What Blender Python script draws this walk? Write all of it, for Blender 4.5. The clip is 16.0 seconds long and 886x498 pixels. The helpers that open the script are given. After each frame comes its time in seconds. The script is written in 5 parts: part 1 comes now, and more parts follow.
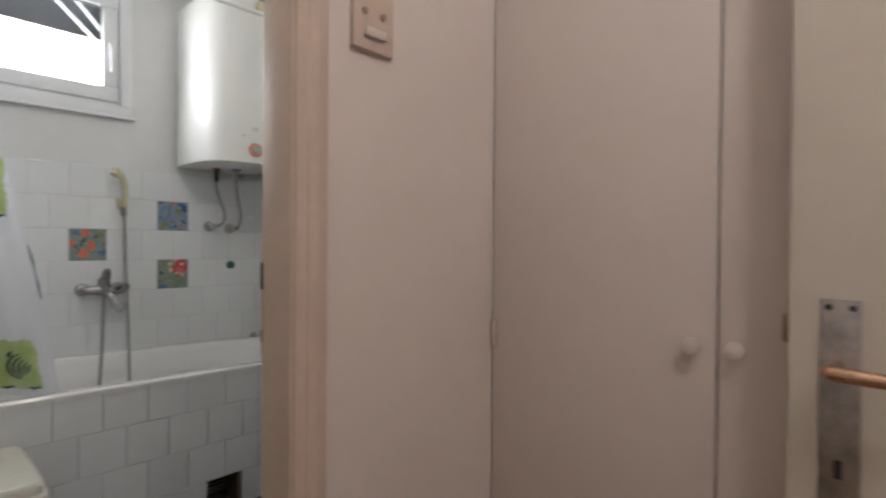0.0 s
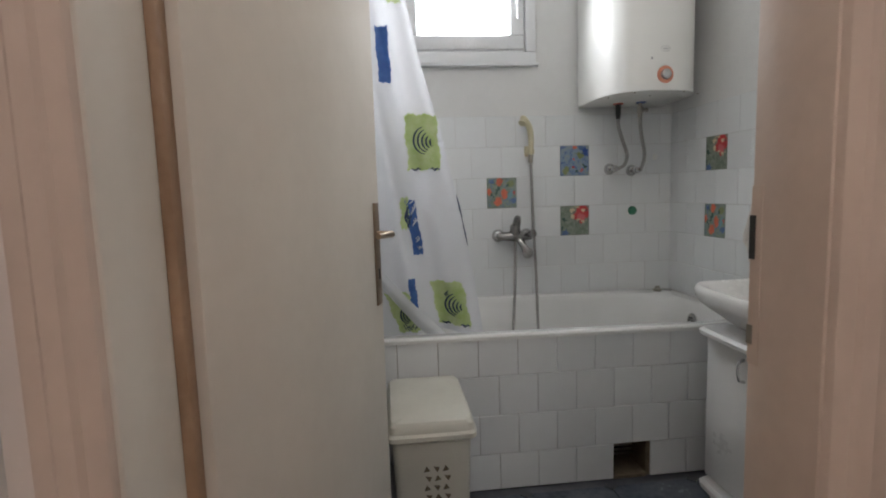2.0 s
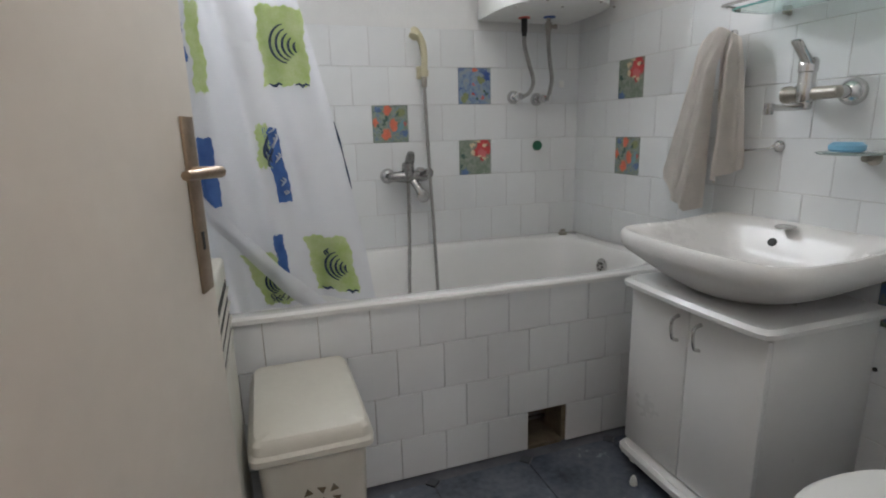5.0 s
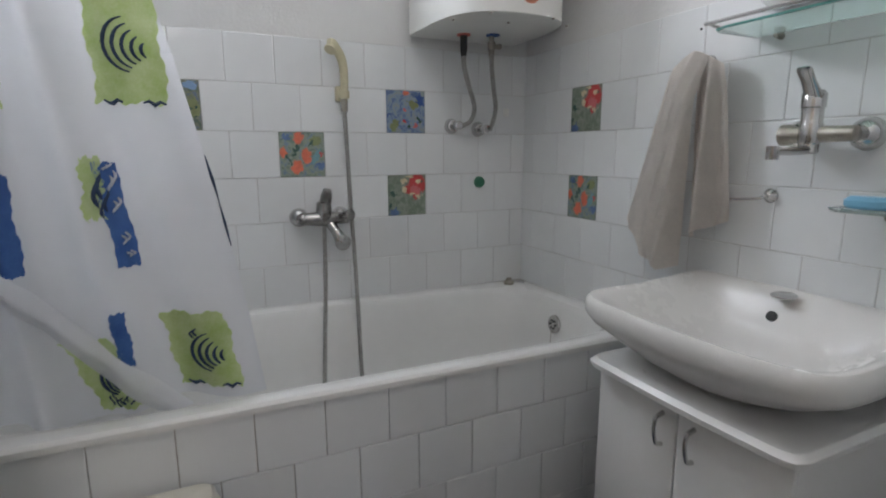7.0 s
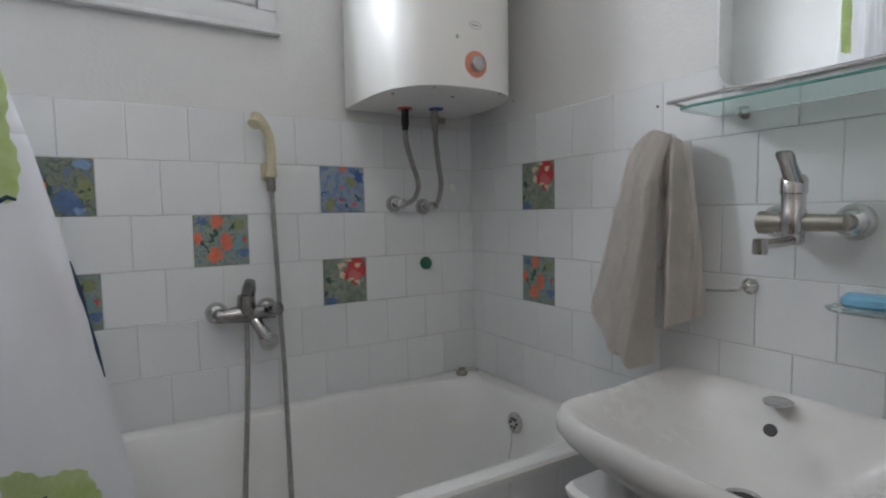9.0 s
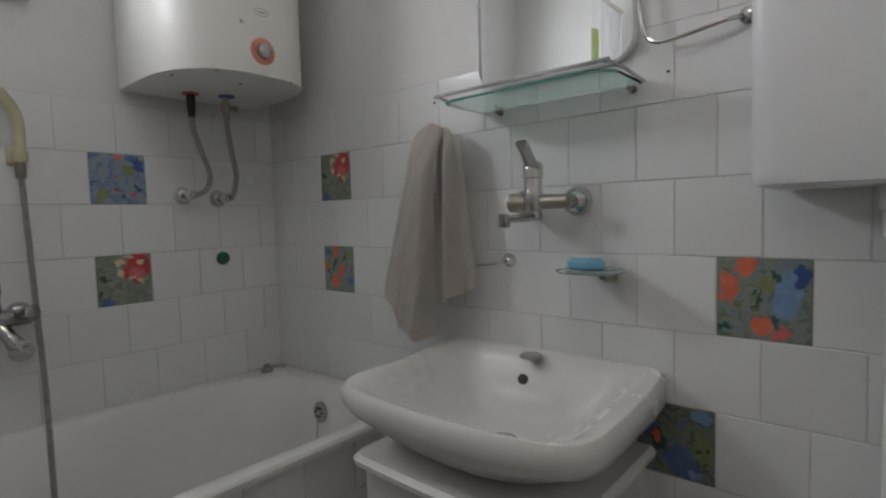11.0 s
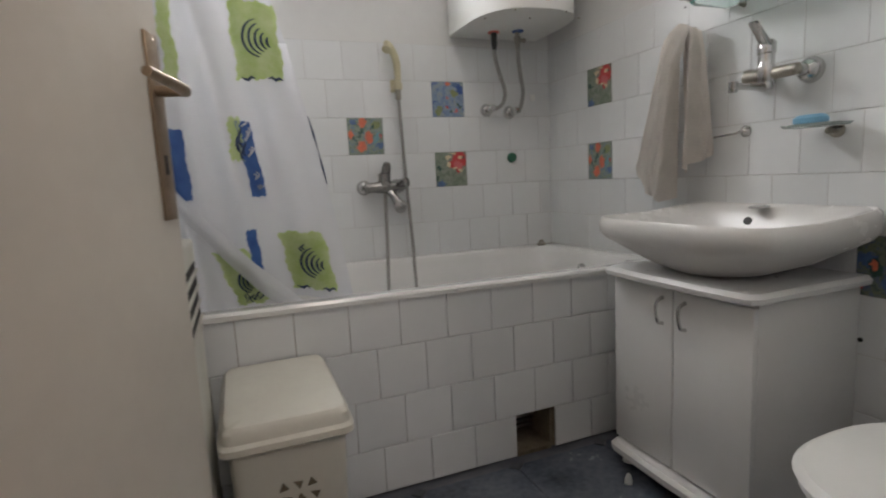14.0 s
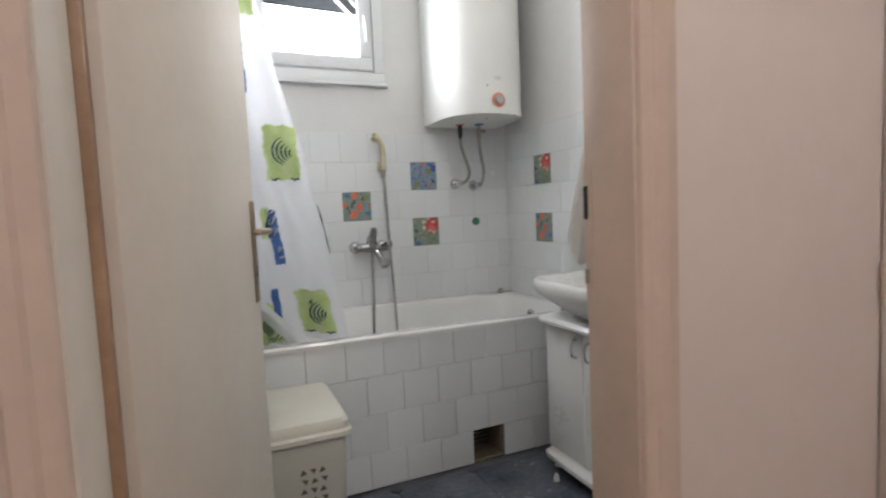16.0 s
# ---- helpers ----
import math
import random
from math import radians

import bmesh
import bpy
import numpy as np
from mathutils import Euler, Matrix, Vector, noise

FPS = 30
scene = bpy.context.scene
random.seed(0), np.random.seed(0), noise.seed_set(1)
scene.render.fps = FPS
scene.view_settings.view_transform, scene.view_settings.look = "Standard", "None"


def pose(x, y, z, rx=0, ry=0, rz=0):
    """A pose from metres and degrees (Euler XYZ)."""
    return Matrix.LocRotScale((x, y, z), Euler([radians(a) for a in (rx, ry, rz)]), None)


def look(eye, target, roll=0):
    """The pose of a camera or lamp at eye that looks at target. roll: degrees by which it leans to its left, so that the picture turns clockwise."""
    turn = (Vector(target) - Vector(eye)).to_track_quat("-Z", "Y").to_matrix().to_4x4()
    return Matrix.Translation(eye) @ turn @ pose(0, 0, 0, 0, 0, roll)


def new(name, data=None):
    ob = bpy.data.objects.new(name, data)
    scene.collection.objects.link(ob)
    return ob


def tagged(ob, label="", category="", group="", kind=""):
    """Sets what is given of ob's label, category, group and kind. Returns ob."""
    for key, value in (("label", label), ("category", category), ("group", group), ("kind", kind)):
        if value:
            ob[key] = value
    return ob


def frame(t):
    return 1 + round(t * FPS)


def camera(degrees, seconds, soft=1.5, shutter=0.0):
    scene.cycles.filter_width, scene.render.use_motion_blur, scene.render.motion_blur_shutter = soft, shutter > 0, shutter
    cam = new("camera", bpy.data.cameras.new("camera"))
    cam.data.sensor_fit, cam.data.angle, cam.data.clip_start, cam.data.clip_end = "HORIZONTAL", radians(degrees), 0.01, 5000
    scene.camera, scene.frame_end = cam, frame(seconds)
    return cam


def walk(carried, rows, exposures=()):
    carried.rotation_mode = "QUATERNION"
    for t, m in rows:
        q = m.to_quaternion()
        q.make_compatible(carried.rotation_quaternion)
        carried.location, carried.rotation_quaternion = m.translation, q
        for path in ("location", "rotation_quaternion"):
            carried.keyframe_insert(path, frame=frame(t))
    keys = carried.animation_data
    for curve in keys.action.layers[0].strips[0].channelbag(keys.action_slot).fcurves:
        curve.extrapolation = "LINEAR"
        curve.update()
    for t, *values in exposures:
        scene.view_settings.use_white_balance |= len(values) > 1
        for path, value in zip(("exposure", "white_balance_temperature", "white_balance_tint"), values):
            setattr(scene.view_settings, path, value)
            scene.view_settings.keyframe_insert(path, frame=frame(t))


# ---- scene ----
cam = camera(80.8, 16.0, soft=1.9, shutter=0.3)
PATH = [
    (0, (-1.544, -2.933, 1.135), (-0.09, -1.56, 1.115), 0.5),
    (0.5, (-1.533, -2.831, 1.145), (-0.468, -1.14, 1.071), 0.3),
    (1, (-1.52, -2.754, 1.152), (-0.865, -0.869, 1.013), -0.5),
    (1.5, (-1.49, -2.647, 1.136), (-1.147, -0.685, 0.953), -1.1),
    (2, (-1.483, -2.596, 1.134), (-1.274, -0.619, 0.914), -1.8),
    (2.5, (-1.5, -2.487, 1.147), (-1.264, -0.519, 0.878), -2.2),
    (3, (-1.504, -2.409, 1.123), (-1.186, -0.458, 0.82), -2.0),
    (3.5, (-1.482, -2.335, 1.093), (-1.093, -0.403, 0.751), -1.8),
    (4, (-1.458, -2.269, 1.091), (-1.008, -0.363, 0.684), -1.6),
    (6.5, (-1.312, -1.975, 1.101), (-0.483, -0.209, 0.661), -0.6),
    (7, (-1.243, -1.841, 1.122), (-0.402, -0.064, 0.757), -0.2),
    (7.5, (-1.192, -1.735, 1.145), (-0.335, 0.052, 0.879), -0.2),
    (8, (-1.169, -1.656, 1.185), (-0.287, 0.129, 0.993), -0.6),
    (10.5, (-1.103, -1.713, 1.179), (0.289, -0.282, 1.067), -1.7),
    (11, (-1.094, -1.764, 1.134), (0.425, -0.47, 1.003), -1.6),
    (11.5, (-1.128, -1.806, 1.089), (0.495, -0.643, 0.969), -1.0),
    (12, (-1.189, -1.85, 1.041), (0.457, -0.72, 0.919), -1.2),
    (12.5, (-1.26, -1.922, 0.997), (0.276, -0.651, 0.842), -0.7),
    (13, (-1.312, -1.998, 0.963), (-0.007, -0.497, 0.755), -1.4),
    (13.5, (-1.376, -2.083, 0.942), (-0.369, -0.374, 0.689), -2.2),
    (14, (-1.429, -2.188, 0.928), (-0.713, -0.34, 0.657), -3.0),
    (14.5, (-1.469, -2.303, 0.936), (-0.981, -0.382, 0.666), -3.9),
    (15, (-1.5, -2.425, 0.972), (-1.104, -0.48, 0.728), -4.2),
    (15.5, (-1.542, -2.573, 1.018), (-1.048, -0.645, 0.827), -4.1),
    (16, (-1.577, -2.682, 1.076), (-0.79, -0.85, 0.928), -2.6),
]
walk(cam, [(t, look(eye, target, roll)) for t, eye, target, roll in PATH],
     exposures=[(0.0, 0.36, 6400, 10), (1.0, 0.16, 6400, 10), (2.0, 0.3, 6350, 10), (3.0, 0.47, 6300, 10), (4.0, 0.62, 6300, 10), (7.0, 0.42, 6100, 11), (8.0, 0.42, 6100, 11),
                (10.5, -0.28, 6300, 11), (11.5, -0.16, 6550, 11), (12.5, 0.22, 6650, 11), (13.5, 0.26, 6650, 12), (14.5, 0.57, 6500, 12), (15.5, 0.90, 6350, 10), (16.0, 0.83, 6300, 10)])

# ---- light ----
world = bpy.data.worlds.new("world")
scene.world = world
world.use_nodes = True
wn = world.node_tree
sky = wn.nodes.new("ShaderNodeTexSky")
sky.sky_type, sky.sun_disc = "NISHITA", False
sky.sun_elevation, sky.sun_rotation = radians(38), radians(200)
wn.links.new(sky.outputs[0], wn.nodes["Background"].inputs[0])
wn.nodes["Background"].inputs[1].default_value = 0.12


def lamp(name, kind, m, energy, color, size=0.5, size_y=None):
    data = bpy.data.lights.new(name, kind)
    data.energy, data.color = energy, color
    if kind == "AREA":
        data.shape, data.size, data.size_y = "RECTANGLE", size, size_y or size
    elif kind == "SUN":
        data.angle = size
    else:
        data.shadow_soft_size = size
    ob = new(name, data)
    ob.matrix_world = m
    return ob


lamp("sun", "SUN", look((0, 0, 0), (-0.5, -1.0, -0.9)) @ pose(0, 0, 0, 0, 180, 0), 2.5, (1, 0.95, 0.88), radians(0.5))
lamp("window_daylight", "AREA", look((-1.08, 0.09, 1.985), (-1.0, -1.2, 1.5)), 16, (0.96, 0.98, 1.0), 0.60, 0.27)
# added soft fill under the bathroom ceiling; no lamp is seen there
lamp("bathroom_fill", "POINT", pose(-0.95, -1.50, 2.40), 5.8, (1.0, 0.91, 0.84), 0.16)
lamp("hall_bulb", "POINT", pose(-1.35, -3.35, 2.3), 13.0, (1.0, 0.925, 0.885), 0.09)


# ---- materials ----
def material(name, color, rough=0.5, metal=0.0, spec=0.5, vary=0.0, scale=6.0, bump=0.0, bscale=60.0, second=None, trans=0.0, coat=0.0, per_object=0.0):
    """A plain surface with colour variation at two scales, fine relief, and a shift from piece to piece."""
    mt = bpy.data.materials.new(name)
    mt.use_nodes = True
    nt = mt.node_tree
    N, L = nt.nodes, nt.links
    b = N["Principled BSDF"]
    b.inputs["Roughness"].default_value = rough
    b.inputs["Metallic"].default_value = metal
    b.inputs["Specular IOR Level"].default_value = spec
    b.inputs["Transmission Weight"].default_value = trans
    b.inputs["Coat Weight"].default_value = coat
    b.inputs["Base Color"].default_value = (*color, 1)
    tc = N.new("ShaderNodeTexCoord")
    if vary or second:
        n1, n2 = N.new("ShaderNodeTexNoise"), N.new("ShaderNodeTexNoise")
        n1.inputs["Scale"].default_value, n2.inputs["Scale"].default_value = scale, scale * 9
        n1.inputs["Detail"].default_value = n2.inputs["Detail"].default_value = 4
        for n in (n1, n2):
            L.new(tc.outputs["Object"], n.inputs["Vector"])
        add = N.new("ShaderNodeMath")
        add.operation = "MULTIPLY_ADD"
        L.new(n2.outputs[0], add.inputs[0])
        add.inputs[1].default_value = 0.4
        L.new(n1.outputs[0], add.inputs[2])
        ramp = N.new("ShaderNodeMapRange")
        ramp.inputs[1].default_value, ramp.inputs[2].default_value = 0.45, 0.95
        L.new(add.outputs[0], ramp.inputs[0])
        mix = N.new("ShaderNodeMix")
        mix.data_type = "RGBA"
        mix.inputs["A"].default_value = (*color, 1)
        other = second or tuple(c * (1 - vary) for c in color)
        mix.inputs["B"].default_value = (*other, 1)
        L.new(ramp.outputs[0], mix.inputs["Factor"])
        out = mix.outputs["Result"]
        if per_object:
            info, hsv, mr = N.new("ShaderNodeObjectInfo"), N.new("ShaderNodeHueSaturation"), N.new("ShaderNodeMapRange")
            mr.inputs[3].default_value, mr.inputs[4].default_value = 1 - per_object, 1 + per_object * 0.5
            L.new(info.outputs["Random"], mr.inputs[0])
            L.new(mr.outputs[0], hsv.inputs["Value"])
            L.new(out, hsv.inputs["Color"])
            out = hsv.outputs[0]
        L.new(out, b.inputs["Base Color"])
        rr = N.new("ShaderNodeMapRange")
        rr.inputs[1].default_value, rr.inputs[2].default_value = 0.4, 1.0
        rr.inputs[3].default_value, rr.inputs[4].default_value = rough * 0.85, min(1.0, rough * 1.25)
        L.new(add.outputs[0], rr.inputs[0])
        L.new(rr.outputs[0], b.inputs["Roughness"])
    if bump:
        nb, bp = N.new("ShaderNodeTexNoise"), N.new("ShaderNodeBump")
        nb.inputs["Scale"].default_value, nb.inputs["Detail"].default_value = bscale, 5
        L.new(tc.outputs["Object"], nb.inputs["Vector"])
        bp.inputs["Strength"].default_value, bp.inputs["Distance"].default_value = bump, 0.004
        L.new(nb.outputs[0], bp.inputs["Height"])
        L.new(bp.outputs[0], b.inputs["Normal"])
    return mt


PAINTS = dict(coral=(0.66, 0.17, 0.10), red=(0.55, 0.07, 0.07), rose=(0.60, 0.16, 0.16), cream=(0.66, 0.55, 0.36), navy=(0.05, 0.10, 0.30), sky=(0.20, 0.32, 0.52), pale=(0.42, 0.50, 0.58), moss=(0.22, 0.25, 0.12), leaf=(0.05, 0.10, 0.08), slate=(0.10, 0.16, 0.30), teal=(0.16, 0.30, 0.33))


def floral(name, seed, grounds, strokes):
    """A hand-painted flower tile: brush strokes (across, up, half width, half height, turn, paint) over a mottled ground, glazed."""
    mt = material(name, grounds[0], rough=0.16)
    N, L = mt.node_tree.nodes, mt.node_tree.links
    b = N["Principled BSDF"]
    tc, shift = N.new("ShaderNodeTexCoord"), N.new("ShaderNodeMapping")
    shift.inputs["Location"].default_value = (seed * 1.37, seed * 0.71, seed * 2.3)
    L.new(tc.outputs["Object"], shift.inputs[0])
    warp = N.new("ShaderNodeTexNoise")
    warp.inputs["Scale"].default_value, warp.inputs["Detail"].default_value = 75, 4
    L.new(shift.outputs[0], warp.inputs["Vector"])
    centred, moved = N.new("ShaderNodeVectorMath"), N.new("ShaderNodeVectorMath")
    centred.operation, moved.operation = "SUBTRACT", "MULTIPLY_ADD"
    L.new(warp.outputs["Color"], centred.inputs[0])
    centred.inputs[1].default_value = (0.5, 0.5, 0.5)
    L.new(centred.outputs[0], moved.inputs[0])
    moved.inputs[1].default_value = (0.035, 0.035, 0.035)
    L.new(tc.outputs["Object"], moved.inputs[2])
    flat = N.new("ShaderNodeVectorMath")
    flat.operation = "MULTIPLY"
    L.new(moved.outputs[0], flat.inputs[0])
    flat.inputs[1].default_value = (1 / 0.075, 0, 1 / 0.075)
    n = N.new("ShaderNodeTexNoise")
    n.inputs["Scale"].default_value, n.inputs["Detail"].default_value, n.inputs["Distortion"].default_value = 42, 3, 1.2
    L.new(shift.outputs[0], n.inputs["Vector"])
    ramp = N.new("ShaderNodeValToRGB")
    els = ramp.color_ramp.elements
    els[0].position, els[1].position = 0.38, 0.62
    els[0].color, els[1].color = (*grounds[0], 1), (*grounds[-1], 1)
    for k, g in enumerate(grounds[1:-1]):
        e = els.new(0.38 + 0.24 * (k + 1) / (len(grounds) - 1))
        e.color = (*g, 1)
    L.new(n.outputs[0], ramp.inputs[0])
    out = ramp.outputs[0]
    for u, v, ru, rv, turn, paint in strokes:
        mp = N.new("ShaderNodeMapping")
        mp.vector_type = "TEXTURE"
        mp.inputs["Location"].default_value = (u, 0, v)
        mp.inputs["Rotation"].default_value = (0, radians(turn), 0)
        mp.inputs["Scale"].default_value = (ru, 1, rv)
        length, edge, mx = N.new("ShaderNodeVectorMath"), N.new("ShaderNodeMapRange"), N.new("ShaderNodeMix")
        length.operation = "LENGTH"
        edge.inputs[1].default_value, edge.inputs[2].default_value = 1.08, 0.88
        L.new(flat.outputs[0], mp.inputs[0])
        L.new(mp.outputs[0], length.inputs[0])
        L.new(length.outputs["Value"], edge.inputs[0])
        tone = N.new("ShaderNodeMix")
        tone.data_type = mx.data_type = "RGBA"
        tone.inputs["A"].default_value = (*(c * 0.62 for c in PAINTS[paint]), 1)
        tone.inputs["B"].default_value = (*(min(1, c * 1.30) for c in PAINTS[paint]), 1)
        L.new(n.outputs[0], tone.inputs["Factor"])
        L.new(edge.outputs[0], mx.inputs["Factor"])
        L.new(out, mx.inputs["A"])
        L.new(tone.outputs["Result"], mx.inputs["B"])
        out = mx.outputs["Result"]
    L.new(out, b.inputs["Base Color"])
    return mt


M = dict(
    plaster=material("plaster", (0.72, 0.72, 0.71), 0.85, vary=0.07, scale=2.5, bump=0.25, bscale=90),
    ceiling=material("ceiling_paint", (0.8, 0.8, 0.78), 0.9, vary=0.05, scale=2, bump=0.2),
    hall=material("hall_paint", (0.75, 0.675, 0.63), 0.72, vary=0.06, scale=2.2, bump=0.2, bscale=70),
    cupboard=material("cupboard_paint", (0.74, 0.67, 0.63), 0.5, vary=0.06, scale=3, bump=0.12, bscale=40),
    trim=material("door_frame_paint", (0.66, 0.54, 0.46), 0.52, spec=0.3, vary=0.14, scale=5, bump=0.18, bscale=35),
    strip=material("worn_rebate_paint", (0.28, 0.17, 0.10), 0.5, second=(0.42, 0.28, 0.18), scale=9, bump=0.2),
    leaf=material("door_leaf_paint", (0.67, 0.62, 0.55), 0.75, spec=0.12, vary=0.07, scale=4, bump=0.15, bscale=30),
    grout=material("grout", (0.64, 0.63, 0.61), 0.9, second=(0.44, 0.43, 0.41), scale=4, bump=0.3, bscale=200),
    grout_dark=material("old_grout", (0.40, 0.36, 0.32), 0.9, second=(0.26, 0.22, 0.18), scale=5, bump=0.3, bscale=200),
    tile=material("white_glazed_tile", (0.74, 0.755, 0.76), 0.13, vary=0.04, scale=3, bump=0.05, bscale=14, per_object=0.045),
    enamel=material("tub_enamel", (0.78, 0.78, 0.765), 0.12, vary=0.05, scale=3, coat=0.3),
    ceramic=material("ceramic", (0.71, 0.70, 0.68), 0.24, spec=0.35, vary=0.05, scale=4, bump=0.03, bscale=9),
    melamine=material("white_melamine", (0.76, 0.755, 0.74), 0.3, vary=0.04, scale=4),
    heater=material("heater_enamel", (0.78, 0.78, 0.75), 0.36, spec=0.4, vary=0.03, scale=2),
    pvc=material("white_plastic", (0.78, 0.78, 0.75), 0.33, vary=0.04, scale=5),
    basket=material("cream_plastic", (0.62, 0.60, 0.53), 0.42, vary=0.07, scale=6, bump=0.08, bscale=60),
    cistern=material("cistern_plastic", (0.72, 0.74, 0.755), 0.3, vary=0.04, scale=4),
    chrome=material("chrome", (0.62, 0.61, 0.60), 0.14, metal=1.0, vary=0.25, scale=12),
    worn_chrome=material("stained_chrome", (0.42, 0.41, 0.40), 0.24, metal=1.0, vary=0.45, scale=35, bump=0.15, bscale=90),
    dull=material("worn_metal", (0.42, 0.39, 0.34), 0.4, metal=1.0, vary=0.3, scale=30),
    hose=material("braided_steel_hose", (0.42, 0.41, 0.39), 0.35, metal=1.0, vary=0.3, scale=80, bump=0.8, bscale=700),
    bronze=material("brass_plate", (0.40, 0.30, 0.21), 0.38, metal=1.0, vary=0.35, scale=25),
    brushed=material("brushed_plate", (0.55, 0.55, 0.55), 0.35, metal=1.0, vary=0.4, scale=40),
    copper=material("coppery_lever", (0.72, 0.47, 0.34), 0.25, metal=1.0, vary=0.2, scale=25),
    black=material("black_rubber", (0.02, 0.02, 0.02), 0.5, vary=0.2),
    dark=material("dark_cavity", (0.035, 0.032, 0.03), 0.9, vary=0.4, scale=20),
    cement=material("rough_cement", (0.18, 0.145, 0.095), 0.95, vary=0.4, scale=25, bump=0.8, bscale=60),
    green=material("green_plug", (0.03, 0.16, 0.09), 0.4, vary=0.2),
    red=material("red_mark", (0.62, 0.12, 0.09), 0.5, vary=0.1),
    orange=material("orange_ring", (0.70, 0.28, 0.18), 0.4, vary=0.2, scale=30),
    grey=material("grey_print", (0.36, 0.36, 0.37), 0.5, vary=0.15),
    yellowed=material("yellowed_plastic", (0.64, 0.59, 0.40), 0.4, vary=0.2, scale=20),
    soap=material("blue_soap", (0.20, 0.44, 0.62), 0.35, vary=0.1, scale=20),
    frosted=material("frosted_dish", (0.58, 0.68, 0.66), 0.25, trans=0.35, vary=0.1, scale=20),
    towel=material("beige_towel", (0.76, 0.71, 0.66), 0.95, vary=0.15, scale=12, bump=0.6, bscale=420),
    curtain=material("curtain_cloth", (0.74, 0.75, 0.78), 0.55, vary=0.04, scale=7, bump=0.15, bscale=25),
    lime=material("lime_print", (0.40, 0.53, 0.17), 0.55, second=(0.66, 0.72, 0.48), scale=22),
    navy=material("blue_print", (0.022, 0.08, 0.28), 0.55, second=(0.06, 0.15, 0.40), scale=30),
    ink=material("dark_blue_print", (0.02, 0.045, 0.10), 0.55, vary=0.2, scale=30),
    paper=material("toilet_paper", (0.66, 0.64, 0.60), 0.95, vary=0.06, scale=10, bump=0.12, bscale=120),
    floor=material("dark_floor_tile", (0.040, 0.048, 0.066), 0.24, second=(0.17, 0.19, 0.23), scale=5, bump=0.06, bscale=20, per_object=0.1),
    joint=material("floor_joint", (0.10, 0.105, 0.125), 0.7, vary=0.3, scale=20),
    diamond=material("floor_insert", (0.035, 0.04, 0.05), 0.3, vary=0.3, scale=40),
    hallfloor=material("hall_parquet", (0.30, 0.19, 0.10), 0.4, vary=0.3, scale=9, bump=0.1),
    winframe=material("window_pvc", (0.74, 0.75, 0.76), 0.28, vary=0.03, scale=6),
    gasket=material("window_gasket", (0.03, 0.03, 0.03), 0.6, vary=0.1),
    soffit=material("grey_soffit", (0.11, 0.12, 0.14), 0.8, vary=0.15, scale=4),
)
# thin cloth lets some light through
for key, amount, clear in (("curtain", 0.45, 0.10), ("lime", 0.35, 0.0), ("navy", 0.15, 0.0)):
    nt = M[key].node_tree
    b = nt.nodes["Principled BSDF"]
    tr, mx = nt.nodes.new("ShaderNodeBsdfTranslucent"), nt.nodes.new("ShaderNodeMixShader")
    mx.inputs[0].default_value = amount
    tr.inputs[0].default_value = b.inputs["Base Color"].default_value
    nt.links.new(b.outputs[0], mx.inputs[1])
    nt.links.new(tr.outputs[0], mx.inputs[2])
    cl, my = nt.nodes.new("ShaderNodeBsdfTransparent"), nt.nodes.new("ShaderNodeMixShader")
    my.inputs[0].default_value = clear
    nt.links.new(mx.outputs[0], my.inputs[1])
    nt.links.new(cl.outputs[0], my.inputs[2])
    nt.links.new(my.outputs[0], nt.nodes["Material Output"].inputs[0])
glass = material("pane_glass", (1, 1, 1), 0.0, trans=1.0)
shelf_glass = material("greenish_glass", (0.74, 0.93, 0.88), 0.03, trans=1.0)
shelf_edge = material("green_glass_edge", (0.16, 0.42, 0.38), 0.1, vary=0.1)
mirror_mat = material("mirror_silver", (0.86, 0.88, 0.87), 0.01, metal=1.0)
BLUE_TILE = floral("blue_flower_tile", 1, ((0.14, 0.19, 0.33), (0.22, 0.30, 0.42), (0.28, 0.32, 0.33)), [
    (0.75, 0.6, 0.2, 0.35, -30, "navy"), (0.45, 0.85, 0.2, 0.12, 0, "slate"), (0.4, 0.35, 0.3, 0.2, 10, "moss"), (-0.6, -0.65, 0.2, 0.3, 20, "moss"), (-0.02, 0.88, 0.13, 0.12, 0, "coral"), (-0.05, 0.1, 0.09, 0.08, 0, "rose"),
    (-0.08, -0.45, 0.1, 0.06, 10, "red"), (0.5, -0.68, 0.12, 0.1, 0, "rose"), (0.7, -0.35, 0.2, 0.06, 40, "leaf"), (0.1, -0.72, 0.05, 0.09, 20, "leaf"), (-0.92, -0.2, 0.06, 0.15, 0, "navy")])
ORANGE_TILE = floral("orange_flower_tile", 2, ((0.15, 0.20, 0.17), (0.26, 0.30, 0.24), (0.16, 0.22, 0.27)), [
    (0.62, 0.62, 0.3, 0.22, 0, "moss"), (0.62, -0.1, 0.12, 0.4, 30, "teal"), (0.8, -0.5, 0.2, 0.2, 0, "slate"), (-0.15, 0.75, 0.2, 0.34, 12, "coral"), (0.18, -0.08, 0.22, 0.36, -8, "coral"), (-0.25, -0.55, 0.27, 0.3, 15, "coral"),
    (-0.85, 0.1, 0.16, 0.25, 0, "coral"), (-0.3, 0.15, 0.09, 0.35, 25, "leaf"), (-0.62, -0.2, 0.07, 0.25, -20, "leaf"), (0.4, 0.45, 0.06, 0.2, 40, "leaf"), (0.85, 0.02, 0.08, 0.1, 0, "red"), (-0.7, 0.75, 0.2, 0.15, 0, "slate")])
